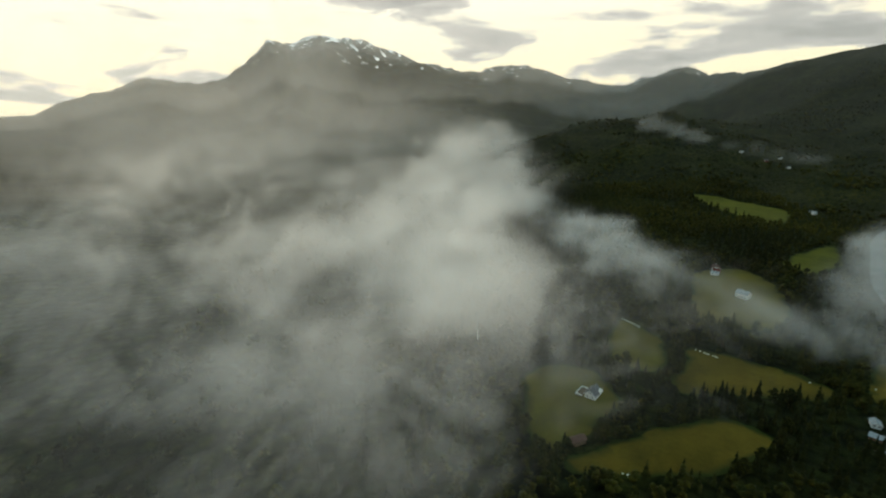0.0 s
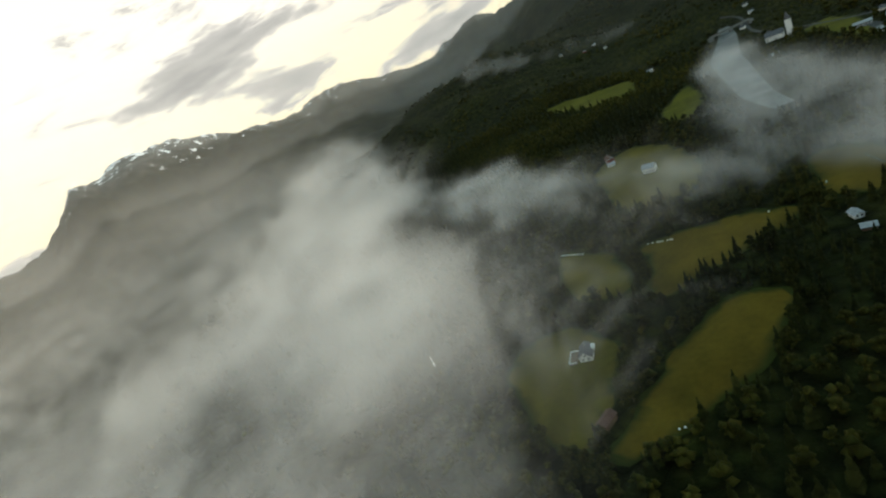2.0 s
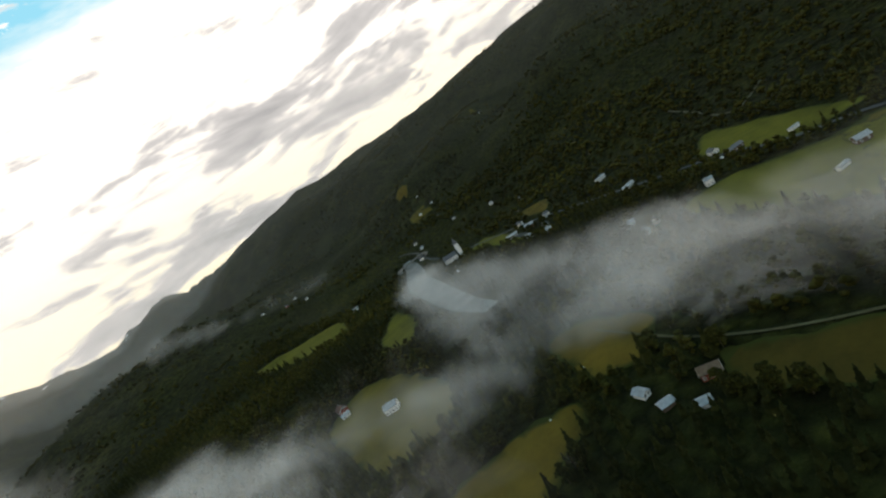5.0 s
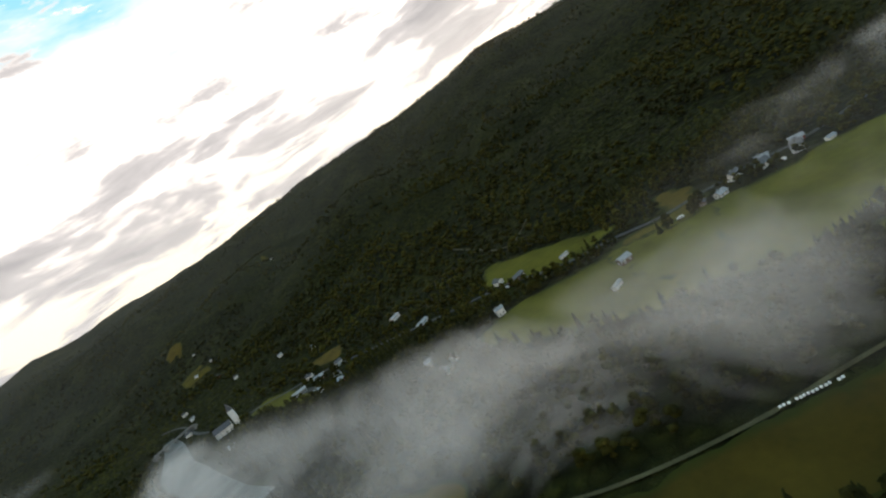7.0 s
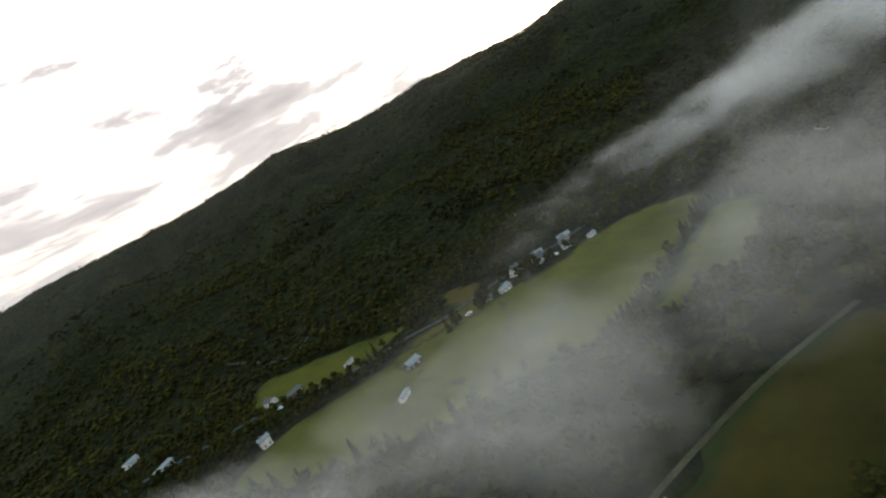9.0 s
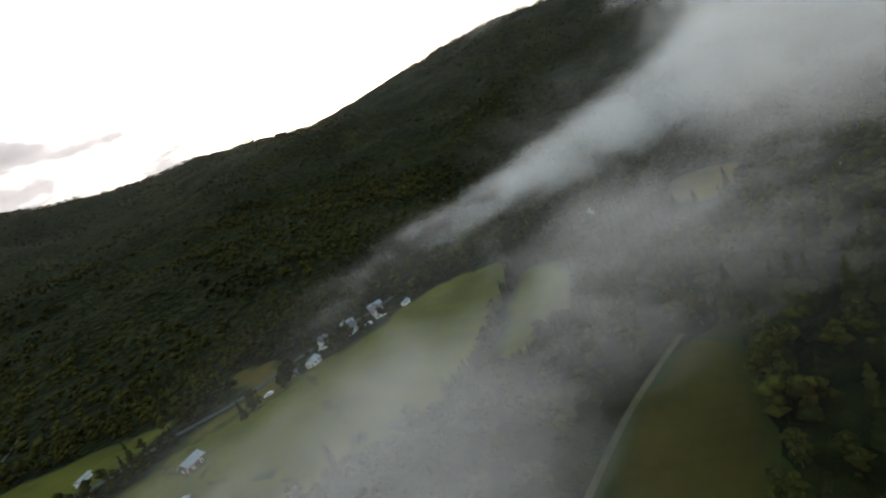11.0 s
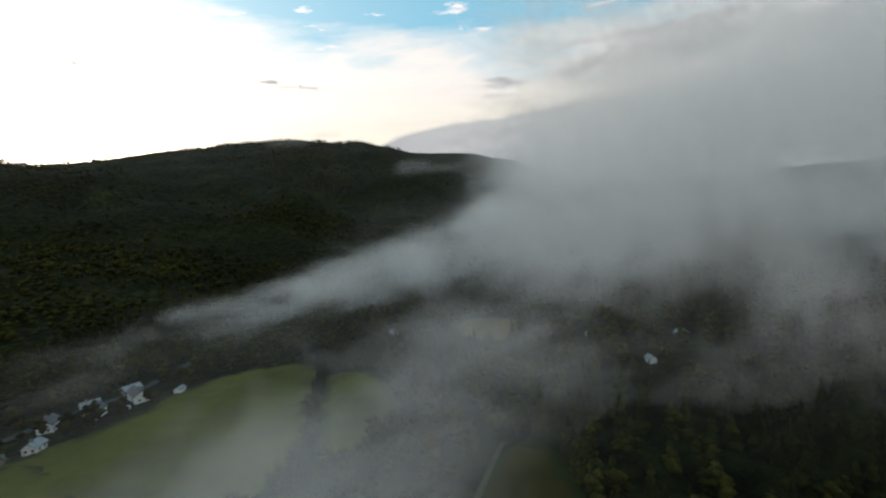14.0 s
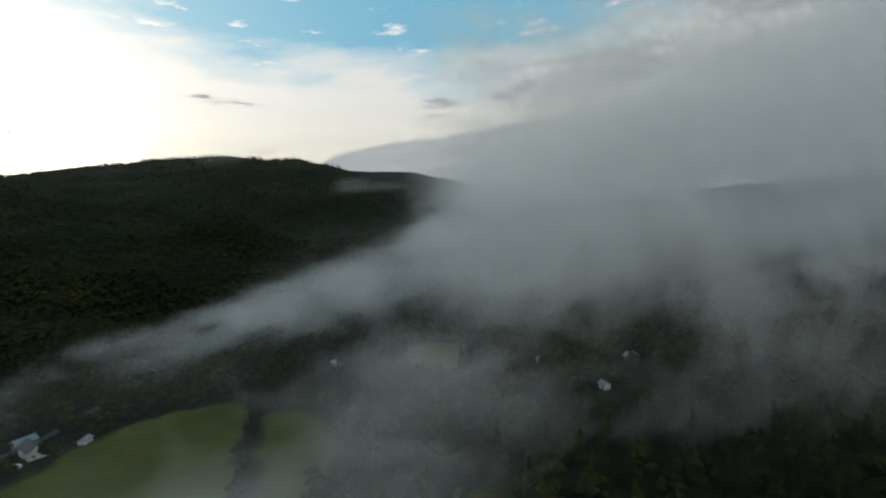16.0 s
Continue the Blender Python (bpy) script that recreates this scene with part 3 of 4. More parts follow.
def density(x, y, z):
    far = np.hypot(x - CX, y - CY)
    s = (0.00004 + 0.0016 * smooth(far, 2400, 4300)) * np.exp(-np.maximum(z, 0) / 1200.0)
    over = z - terrain(x, y)
    s = s + wall_density(x, y, z)
    for line, width, mid, half, thick, size in BANKS:
        d, at = near_line(x / S, y / S, line)
        span = S * sum(math.dist(p, q) for p, q in zip(line, line[1:]))
        n = fbm(x / size, y / size, z / (size * 0.7), 5)
        u = at * span
        streak = fbm(u / (size * 0.55) + z / size, d / (size * 1.3), z / (size * 0.45) + 20, 5, 0.6)
        edge = np.maximum(d / width + 0.45 * n, 0)
        tall = np.maximum(np.abs(z / S - (mid[0] + (mid[1] - mid[0]) * at)) / half + 0.45 * fbm(x / size + 7, y / size, z / size, 5), 0)
        shape = smooth(1.4 - np.hypot(edge, tall), 0.0, 0.95)
        s = s + thick * shape * np.clip(0.72 + (1.05 if size < 100 else 0.65) * streak, 0.12, 1.15) * (0.35 + 0.65 * smooth(at, 0.0, 0.3)) * (0.12 + 0.88 * smooth(1 - at, 0.0, 0.45))
    return s * smooth(over, -1.0, 8.0)


def wisps(x, y, z, far):
    """Streaks and holes in the fog, coarse and fine."""
    n = 0.8 * fbm(x / 95, y / 95, z / 60, 5, 0.55)
    return np.where(far, 1.0, np.clip(0.9 + 0.75 * n, 0.15, 1.0))


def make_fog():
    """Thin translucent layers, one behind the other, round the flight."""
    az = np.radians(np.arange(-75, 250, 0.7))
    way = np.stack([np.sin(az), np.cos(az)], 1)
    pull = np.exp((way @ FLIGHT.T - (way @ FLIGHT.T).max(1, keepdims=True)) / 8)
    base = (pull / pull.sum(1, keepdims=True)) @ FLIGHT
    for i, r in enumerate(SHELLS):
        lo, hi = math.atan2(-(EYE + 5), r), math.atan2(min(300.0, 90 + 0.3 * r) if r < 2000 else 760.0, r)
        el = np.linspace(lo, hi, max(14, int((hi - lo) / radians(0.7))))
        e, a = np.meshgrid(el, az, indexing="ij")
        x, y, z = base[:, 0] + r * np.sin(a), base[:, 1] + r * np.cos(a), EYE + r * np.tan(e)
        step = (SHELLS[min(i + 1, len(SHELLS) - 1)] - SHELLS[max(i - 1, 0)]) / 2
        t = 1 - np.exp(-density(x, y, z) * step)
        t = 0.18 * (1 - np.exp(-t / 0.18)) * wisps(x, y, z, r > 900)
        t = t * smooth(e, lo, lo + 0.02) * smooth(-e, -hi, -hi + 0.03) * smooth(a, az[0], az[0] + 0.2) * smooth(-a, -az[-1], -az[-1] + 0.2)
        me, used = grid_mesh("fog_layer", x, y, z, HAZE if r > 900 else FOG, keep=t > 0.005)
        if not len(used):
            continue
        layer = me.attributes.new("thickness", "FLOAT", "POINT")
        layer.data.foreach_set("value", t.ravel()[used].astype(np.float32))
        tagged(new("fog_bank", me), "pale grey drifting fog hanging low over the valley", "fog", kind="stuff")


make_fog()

# ---- things ----
def part(name, bm, mat, parent, label=""):
    me = bpy.data.meshes.new(name)
    bm.normal_update()
    bm.to_mesh(me)
    bm.free()
    for m in mat if isinstance(mat, (list, tuple)) else [mat]:
        me.materials.append(m)
    ob = new(name, me)
    ob.parent = parent
    return tagged(ob, label)


def box(bm, x0, x1, y0, y1, z0, z1):
    v = [bm.verts.new((x, y, z)) for x in (x0, x1) for y in (y0, y1) for z in (z0, z1)]
    for f in ((0, 1, 3, 2), (4, 6, 7, 5), (0, 4, 5, 1), (2, 3, 7, 6), (0, 2, 6, 4), (1, 5, 7, 3)):
        bm.faces.new([v[i] for i in f])
    return v


def prism(bm, outline, y0, y1):
    """A shape in x and z drawn out along y."""
    a = [bm.verts.new((x, y0, z)) for x, z in outline]
    b = [bm.verts.new((x, y1, z)) for x, z in outline]
    bm.faces.new(a)
    bm.faces.new(b[::-1])
    for i in range(len(a)):
        j = (i + 1) % len(a)
        bm.faces.new([a[j], a[i], b[i], b[j]])


def boxed(*spans):
    bm = bmesh.new()
    for s in spans:
        box(bm, *s)
    bmesh.ops.recalc_face_normals(bm, faces=bm.faces)
    return bm


TAKEN = []


def building(name, at, turn, width, length, walls, pitch, wall_mat, roof_mat, label, category="house", windows=3, storeys=1, chimney=True, trim=None, door_mat=None):
    """A gabled building; the ridge runs along its own y."""
    x, y = at[0] * S, at[1] * S
    width, length, walls = width * 0.74, length * 0.74, walls * 0.84
    TAKEN.append((x, y, 0.6 * max(width, length) + 3))
    thing = tagged(new(name), label, category)
    half, rise = width / 2, width / 2 * math.tan(radians(pitch))
    bm = bmesh.new()
    prism(bm, [(-half, 0), (half, 0), (half, walls), (0, walls + rise), (-half, walls)], -length / 2, length / 2)
    bmesh.ops.recalc_face_normals(bm, faces=bm.faces)
    part("wall", bm, wall_mat, thing)
    over, thick = 0.5, 0.22
    bm = bmesh.new()
    drop = over * math.tan(radians(pitch))
    prism(bm, [(-half - over, walls - drop + 0.03), (0, walls + rise + 0.03), (half + over, walls - drop + 0.03), (half + over, walls - drop + thick), (0, walls + rise + thick + 0.1), (-half - over, walls - drop + thick)], -length / 2 - over, length / 2 + over)
    bmesh.ops.recalc_face_normals(bm, faces=bm.faces)
    roof = part("roof", bm, roof_mat, thing)
    if trim:
        for y_end in (-length / 2 - over - 0.05, length / 2 + over):
            bm = bmesh.new()
            prism(bm, [(-half - over, walls - drop - 0.2), (0, walls + rise - 0.18), (half + over, walls - drop - 0.2), (half + over, walls - drop + 0.05), (0, walls + rise + 0.12), (-half - over, walls - drop + 0.05)], y_end, y_end + 0.05)
            bmesh.ops.recalc_face_normals(bm, faces=bm.faces)
            part("bargeboard", bm, trim, roof)
    if chimney:
        part("chimney", boxed((-0.45, 0.45, length * 0.12, length * 0.12 + 0.9, walls + rise - 0.6, walls + rise + 1.1)), CONCRETE, roof)
    pane = boxed((-0.03, 0.03, -0.45, 0.45, -0.55, 0.55))
    frame_bm = boxed((-0.05, 0.05, -0.58, -0.45, -0.68, 0.68), (-0.05, 0.05, 0.45, 0.58, -0.68, 0.68), (-0.05, 0.05, -0.45, 0.45, 0.55, 0.68), (-0.05, 0.05, -0.45, 0.45, -0.68, -0.55), (-0.04, 0.04, -0.04, 0.04, -0.55, 0.55))
    pane_me, frame_me = bpy.data.meshes.new("pane"), bpy.data.meshes.new("window_frame")
    pane.to_mesh(pane_me), frame_bm.to_mesh(frame_me)
    pane.free(), frame_bm.free()
    pane_me.materials.append(GLASS_DARK)
    frame_me.materials.append(trim or WHITE_PAINT)
    spots = []
    for s in range(storeys):
        zc = 1.5 + 2.6 * s
        if zc + 0.8 > walls:
            break
        for k in range(windows):
            yc = (k + 0.5) / windows * length - length / 2
            spots += [((half + 0.04, yc, zc), 0), ((-half - 0.04, yc, zc), 0)]
    for side in (-1, 1):
        for zc in (1.5, walls + rise * 0.35):
            if zc < walls - 0.6 or rise > 2.2:
                spots += [((0.0 if zc > walls else half * 0.45, side * (length / 2 + 0.04), zc), 90), ((-half * 0.45, side * (length / 2 + 0.04), zc), 90)][: 1 if zc > walls else 2]
    for spot, spin in spots if windows else []:
        w = new("window", frame_me)
        w.parent = thing
        w.matrix_basis = pose(*spot, 0, 0, spin)
        p = new("pane", pane_me)
        p.parent = w
    part("door", boxed((half + 0.02, half + 0.1, length * 0.12, length * 0.12 + 1.0, 0.1, 2.1)), door_mat or BROWN_BOARDS, thing)
    thing.matrix_basis = pose(x, y, ground_z(x, y) - 0.15 + (0.45 if any(inside(p, np.array(x), np.array(y)) for p, _, _ in FIELDS) else 0), 0, 0, turn)
    return thing


# the white house with its terrace and front gable
main = building("house", (71.1, 196.9), -40, 8.5, 12, 3.4, 38, WHITE_PAINT, SLATE, "white wooden house with dark roof and railed terrace", windows=4, trim=WHITE_PAINT)
bm = bmesh.new()
prism(bm, [(-1.5, 3.0), (1.5, 3.0), (0, 4.9)], 0, 1.8)
bmesh.ops.recalc_face_normals(bm, faces=bm.faces)
dormer = part("dormer", bm, WHITE_PAINT, main)
dormer.matrix_basis = pose(4.9, 1.5, 0.6, 0, 0, 90)
deck = part("terrace", boxed((-8.2, -4.3, -5.5, 3.5, 0.2, 0.9)), BROWN_BOARDS, main)
part("railing", boxed((-8.25, -8.15, -5.5, 3.5, 1.0, 1.9), (-8.2, -4.3, -5.55, -5.45, 1.0, 1.9), (-8.2, -4.3, 3.45, 3.55, 1.0, 1.9)), WHITE_PAINT, deck, "white painted railing")

building("barn", (54.2, 163.4), -70, 6.0, 10.5, 3.2, 30, BROWN_BOARDS, RED_ROOF, "weathered brown wooden barn beside a mown meadow", "barn", windows=0, chimney=False)
building("barn", (187.4, 148.1), 15, 7, 10.5, 3.8, 32, RED_PAINT, BROWN_BOARDS, "dark red wooden barn with weathered brown roof", "barn", windows=4, chimney=False, trim=WHITE_PAINT)
building("shed", (184.2, 169.6), -30, 5.5, 7.5, 2.6, 25, WHITE_PAINT, GREY_ROOF, "white shed with grey roof beside meadow", "shed", windows=2, chimney=False)
building("shed", (177.4, 161.1), 40, 5.5, 7.5, 2.4, 20, BROWN_BOARDS, GREY_ROOF, "brown shed with pale grey roof", "shed", windows=0, chimney=False)
building("shed", (175.1, 150.1), 20, 5.5, 7, 2.4, 25, WHITE_PAINT, GREY_ROOF, "white shed with pale roof among trees", "shed", windows=2, chimney=False)
building("farmhouse", (226.8, 371.6), -20, 9, 14, 5.0, 35, RED_PAINT, RED_ROOF, "red wooden farmhouse with red tile roof", windows=5, storeys=2, trim=WHITE_PAINT)
building("shed", (221.1, 363), 60, 6, 9, 2.8, 25, WHITE_PAINT, GREY_ROOF, "white outbuilding beside the red farmhouse", "shed", windows=2, chimney=False)
building("house", (214.7, 314.3), 30, 10, 13, 5.0, 32, WHITE_PAINT, GREY_ROOF, "white two-storey house half hidden in fog", windows=4, storeys=2)

# the church
church = building("church", (462.1, 409.3), 30, 11, 24, 7.0, 45, WHITE_PAINT, SLATE, "white wooden church with square tower and spire", "church", windows=5, storeys=2, chimney=False)
tower = part("tower", boxed((-3, 3, -17.5, -12.1, 0, 17)), WHITE_PAINT, church)
bm = bmesh.new()
bmesh.ops.create_cone(bm, cap_ends=True, segments=4, radius1=4.4, radius2=0.05, depth=9, matrix=Matrix.Translation((0, -14.8, 21.5)) @ Matrix.Rotation(radians(45), 4, "Z"))
part("spire", bm, SLATE, tower, "dark slate spire")

# farms along the road and the far village
WHITE_HOUSE = "white wooden house with dark roof"
PLACES = [
    ((337.4, 6.6), 20, 9, 12, 4.6, 38, WHITE_PAINT, SLATE, "white farmhouse with dark roof beside the road"),
    ((334.3, -8.2), 60, 10, 20, 4.6, 32, WHITE_PAINT, SLATE, "long white farmhouse at the meadow's edge"),
    ((344.2, -14.7), -20, 8, 12, 3.6, 30, RED_PAINT, GREY_ROOF, "red farm outbuilding with grey roof"),
    ((344.2, 16.8), 30, 9, 13, 4.6, 35, WHITE_PAINT, SLATE, WHITE_HOUSE),
    ((344.1, 2.3), -30, 8, 11, 4.2, 35, WHITE_PAINT, GREY_ROOF, "white wooden house with grey roof"),
    ((332.8, 30.1), 25, 8, 10, 3.4, 32, WHITE_PAINT, GREY_ROOF, "small white house beside tall trees"),
    ((335.4, 38.5), 60, 7, 9, 3.2, 30, BROWN_BOARDS, SLATE, "brown wooden cabin beside the road"),
    ((322.6, -15), 10, 5, 7, 2.8, 28, WHITE_PAINT, GREY_ROOF, "small white hut in the meadow"),
    ((380.9, 102.5), 40, 4.2, 12, 2.8, 18, WHITE_PAINT, GREY_ROOF, "long white low building in a meadow"),
    ((301.7, 94.2), 48, 4.2, 12, 2.8, 18, WHITE_PAINT, GREY_ROOF, "long white shed in a green meadow"),
    ((322.3, 83.4), 20, 9, 12, 4.0, 30, BROWN_BOARDS, GREY_ROOF, "grey-brown farm building among trees"),
    ((390.2, 133), 40, 10, 22, 4.2, 25, BROWN_BOARDS, SLATE, "long dark farm building beside the road"),
    ((404, 145), -50, 9, 12, 4.2, 30, WHITE_PAINT, SLATE, WHITE_HOUSE),
    ((351.5, 147.6), 20, 6.5, 9, 6.5, 30, WHITE_PAINT, GREY_ROOF, "tall white house rising out of fog"),
    ((420.4, 206.1), 60, 8, 24, 4.5, 25, WHITE_PAINT, GREY_ROOF, "long white terraced building"),
    ((487.4, 241.2), 60, 8, 20, 4.5, 25, WHITE_PAINT, GREY_ROOF, "long white terraced building"),
    ((339.9, 192.4), 20, 7, 9, 4.0, 32, WHITE_PAINT, GREY_ROOF, "white house veiled by fog"),
    ((318.2, 180.7), -30, 7, 9, 4.0, 32, WHITE_PAINT, GREY_ROOF, "white house veiled by fog"),
    ((328.4, 176.2), 70, 7, 9, 4.0, 32, WHITE_PAINT, SLATE, "white house veiled by fog"),
    ((445.8, 303.5), 10, 10, 18, 5.0, 25, BROWN_BOARDS, GREY_ROOF, "large brown village building with grey roof"),
    ((455.3, 289.6), 70, 9, 14, 4.5, 30, WHITE_PAINT, SLATE, "white village house with dark roof"),
    ((413, 291.9), 25, 8, 12, 4.2, 30, WHITE_PAINT, GREY_ROOF, "white village house with grey roof"),
    ((407.2, 270.2), -20, 9, 12, 4.2, 30, RED_PAINT, GREY_ROOF, "red village house with grey roof"),
    ((424.9, 280.9), 50, 8, 11, 4.2, 32, WHITE_PAINT, SLATE, "white village house with dark roof"),
    ((436.3, 319), 30, 12, 22, 5.0, 18, GREY_ROOF, GREY_ROOF, "large grey hall with a flat-pitched roof"),
    ((467.9, 322.9), 0, 8, 12, 4.5, 32, WHITE_PAINT, SLATE, "white village house with dark roof"),
    ((410.2, 370.3), 30, 7, 9, 3.5, 30, WHITE_PAINT, GREY_ROOF, "small white house among trees"),
    ((538.2, 505.7), 20, 8, 11, 4.4, 34, WHITE_PAINT, SLATE, "white house near the bridge"),
    ((609.6, 552.1), 50, 8, 11, 4.4, 34, WHITE_PAINT, GREY_ROOF, "white house near the bridge"),
    ((650.1, 591.8), 10, 8, 11, 4.4, 34, WHITE_PAINT, SLATE, "white house near the bridge"),
    ((670.7, 518.3), 30, 8, 11, 4.4, 34, WHITE_PAINT, SLATE, "white house on the wooded slope"),
    ((726.5, 578.9), 70, 8, 10, 4.4, 34, RED_PAINT, SLATE, "red house on the wooded slope"),
    ((790, 655), 20, 8, 10, 4.4, 34, WHITE_PAINT, GREY_ROOF, "white house in a hillside clearing"),
    ((633.6, 429.4), 20, 8, 10, 4.4, 34, WHITE_PAINT, GREY_ROOF, "white house on the wooded slope"),
    ((587.4, 366.2), 60, 8, 10, 4.4, 34, WHITE_PAINT, SLATE, "white house on the wooded slope"),
    ((598, 824), 10, 8, 11, 4.4, 34, WHITE_PAINT, SLATE, "white house at the forest edge"),
    ((620, 880), 40, 8, 11, 4.4, 34, WHITE_PAINT, GREY_ROOF, "white house at the forest edge"),
    ((575, 850), 70, 8, 11, 4.4, 34, RED_PAINT, SLATE, "red house at the forest edge"),
    ((449.2, 562.3), 30, 9, 12, 4.4, 34, WHITE_PAINT, GREY_ROOF, "white house in a forest gap"),
    ((560, 900), 20, 8, 11, 4.4, 34, WHITE_PAINT, SLATE, "white house at the forest edge"),
    ((1206, 636), 40, 9, 13, 4.6, 34, WHITE_PAINT, SLATE, "white house high on the wooded slope"),
    ((822, 642), 15, 8, 10, 4.4, 34, WHITE_PAINT, SLATE, "white house on the wooded slope"),
    ((884, 706), 65, 8, 10, 4.4, 34, WHITE_PAINT, GREY_ROOF, "white house on the wooded slope"),
    ((155.2, -28.5), 20, 4.5, 6, 2.6, 34, WHITE_PAINT, GREY_ROOF, "small white cabin in dark woods"),
    ((148.3, -68.3), 70, 4.5, 7, 2.6, 30, BROWN_BOARDS, RED_ROOF, "brown cabin with reddish roof in dark woods"),
    ((140.6, -52), 40, 6, 8, 2.8, 30, BROWN_BOARDS, GREY_ROOF, "brown house with grey roof in dark woods"),
    ((172.4, -58.9), 15, 4, 4.5, 3.2, 34, WHITE_PAINT, GREY_ROOF, "small white house in dark woods"),
    ((261.6, -84.9), 50, 6, 8, 3.0, 34, RED_PAINT, GREY_ROOF, "small red house behind a ring of trees"),
]
for place_at, turn, w, l, h, p, wm, rm, label in PLACES:
    w, l, h = 0.82 * w, 0.82 * l, 0.88 * h
    building("house" if "shed" not in label and "building" not in label and "hall" not in label else "farm_building", place_at, turn, w, l, h, p, wm, rm, label, windows=max(2, int(l / 3.5)), storeys=2 if h > 3.8 else 1, chimney="house" in label, trim=None)

# the bridge
bridge = tagged(new("bridge"), "grey concrete road bridge on piers over the river", "bridge")
part("deck", boxed((-3.6, 3.6, -27, 27, 4.6, 5.4)), CONCRETE, bridge)
for side in (-3.6, 3.45):
    part("parapet", boxed((side, side + 0.15, -27, 27, 5.4, 6.4)), CONCRETE, bridge)
for y in (-15, 0, 15):
    part("pier", boxed((-2.8, 2.8, y - 0.9, y + 0.9, -1.0, 4.6)), CONCRETE, bridge)
for y in (-27, 27):
    part("abutment", boxed((-4.2, 4.2, y - 3, y + 3, -1.0, 4.55)), CONCRETE, bridge)
bridge.matrix_basis = pose(537.6 * S, 521.4 * S, ground_z(537.6 * S, 521.4 * S) + 0.2, 0, 0, 61)
TAKEN.append((537.6 * S, 521.4 * S, 24))

# cars on the road
car = tagged(new("car"), "white car parked beside the road", "car")
bm = bmesh.new()
prism(bm, [(-2.1, 0.35), (2.1, 0.35), (2.15, 0.8), (1.3, 0.95), (0.7, 1.45), (-1.3, 1.5), (-2.0, 1.0)], -0.85, 0.85)
bmesh.ops.recalc_face_normals(bm, faces=bm.faces)
bmesh.ops.bevel(bm, geom=bm.edges, offset=0.06, segments=1, affect="EDGES")
part("body", bm, STEEL, car)
part("glazing", boxed((-1.25, 0.75, -0.87, 0.87, 1.02, 1.36)), GLASS_DARK, car)
for wx in (-1.35, 1.35):
    for wy in (-0.8, 0.8):
        bm = bmesh.new()
        bmesh.ops.create_cone(bm, cap_ends=True, segments=12, radius1=0.33, radius2=0.33, depth=0.2, matrix=Matrix.Translation((wx, wy, 0.33)) @ Matrix.Rotation(radians(90), 4, "X"))
        part("wheel", bm, SLATE, car)
car.matrix_basis = pose(333.8 * S, 50.2 * S, ground_z(333.8 * S, 50.2 * S) + 0.75, 0, 0, 60)
for cx, cy, ct in ((341.8, 3.2, 80), (330.3, 1.6, 20), (386.4, 140.5, 40)):
    copy_thing(car, pose(cx * S, cy * S, ground_z(cx * S, cy * S) + 0.5, 0, 0, ct))

# wrapped bales
bm = bmesh.new()
bmesh.ops.create_cone(bm, cap_ends=True, segments=16, radius1=0.37, radius2=0.37, depth=0.74)
bmesh.ops.bevel(bm, geom=[e for e in bm.edges if e.is_boundary or abs(e.verts[0].co.z - e.verts[1].co.z) < 0.01], offset=0.11, segments=2, affect="EDGES")
for v in bm.verts:
    v.co *= 1 + 0.03 * float(fbm(v.co.x * 2, v.co.y * 2, v.co.z * 2, 2))
bale_me = bpy.data.meshes.new("bale")
bm.to_mesh(bale_me)
bm.free()
bale_me.materials.append(PLASTIC)
bale_me.polygons.foreach_set("use_smooth", np.ones(len(bale_me.polygons), bool))
spread = random.Random(4)


def bales(a, b, gaps, group):
    a, b = (a[0] * S, a[1] * S), (b[0] * S, b[1] * S)
    n = len(gaps)
    for k, there in enumerate(gaps):
        if there == "o":
            u = k / max(1, n - 1)
            x, y = a[0] + (b[0] - a[0]) * u + spread.uniform(-0.15, 0.15), a[1] + (b[1] - a[1]) * u + spread.uniform(-0.15, 0.15)
            ob = tagged(new("bale", bale_me), "round hay bale wrapped in white plastic, lying in a row", "bale", group=group)
            ob.matrix_basis = pose(x, y, ground_z(x, y) + 0.81, 90, 0, math.degrees(math.atan2(b[1] - a[1], b[0] - a[0])) + 90 + spread.uniform(-12, 12))
            TAKEN.append((x, y, 4.0))


bales((117.1, 282.8), (123, 270.1), "oooooooooooo", "row of bales in the small meadow")
bales((142.3, 239.1), (149.6, 230), "o.o.ooo.ooo", "row of bales in the yellowish meadow")
bales((199.2, 89.8), (198.3, 76.6), "ooo.ooooooooo.oo", "long row of bales beside the track")
bales((66.4, 145), (68.2, 144.3), "oo", "pair of bales beside the barn")
bales((180.7, 203.3), (181.2, 203.7), "o", "single bales")
bales((207.5, 196.1), (208.1, 196.2), "o", "single bales")
bales((22.2, 269.9), (21.2, 259.5), "ooo.oooo", "row of bales in the fog")

# ---- trees ----
wood = np.random.RandomState(11)


def icosahedron():
    bm = bmesh.new()
    bmesh.ops.create_icosphere(bm, subdivisions=1, radius=1.0)
    v, f = np.array([w.co[:] for w in bm.verts]), [[w.index for w in q.verts] for q in bm.faces]
    bm.free()
    return v, np.array(f)


ICO_V, ICO_F = icosahedron()
OCT_V = np.array([(1, 0, 0), (-1, 0, 0), (0, 1, 0), (0, -1, 0), (0, 0, 1), (0, 0, -1)], float)
OCT_F = np.array([(0, 2, 4), (2, 1, 4), (1, 3, 4), (3, 0, 4), (2, 0, 5), (1, 2, 5), (3, 1, 5), (0, 3, 5)])


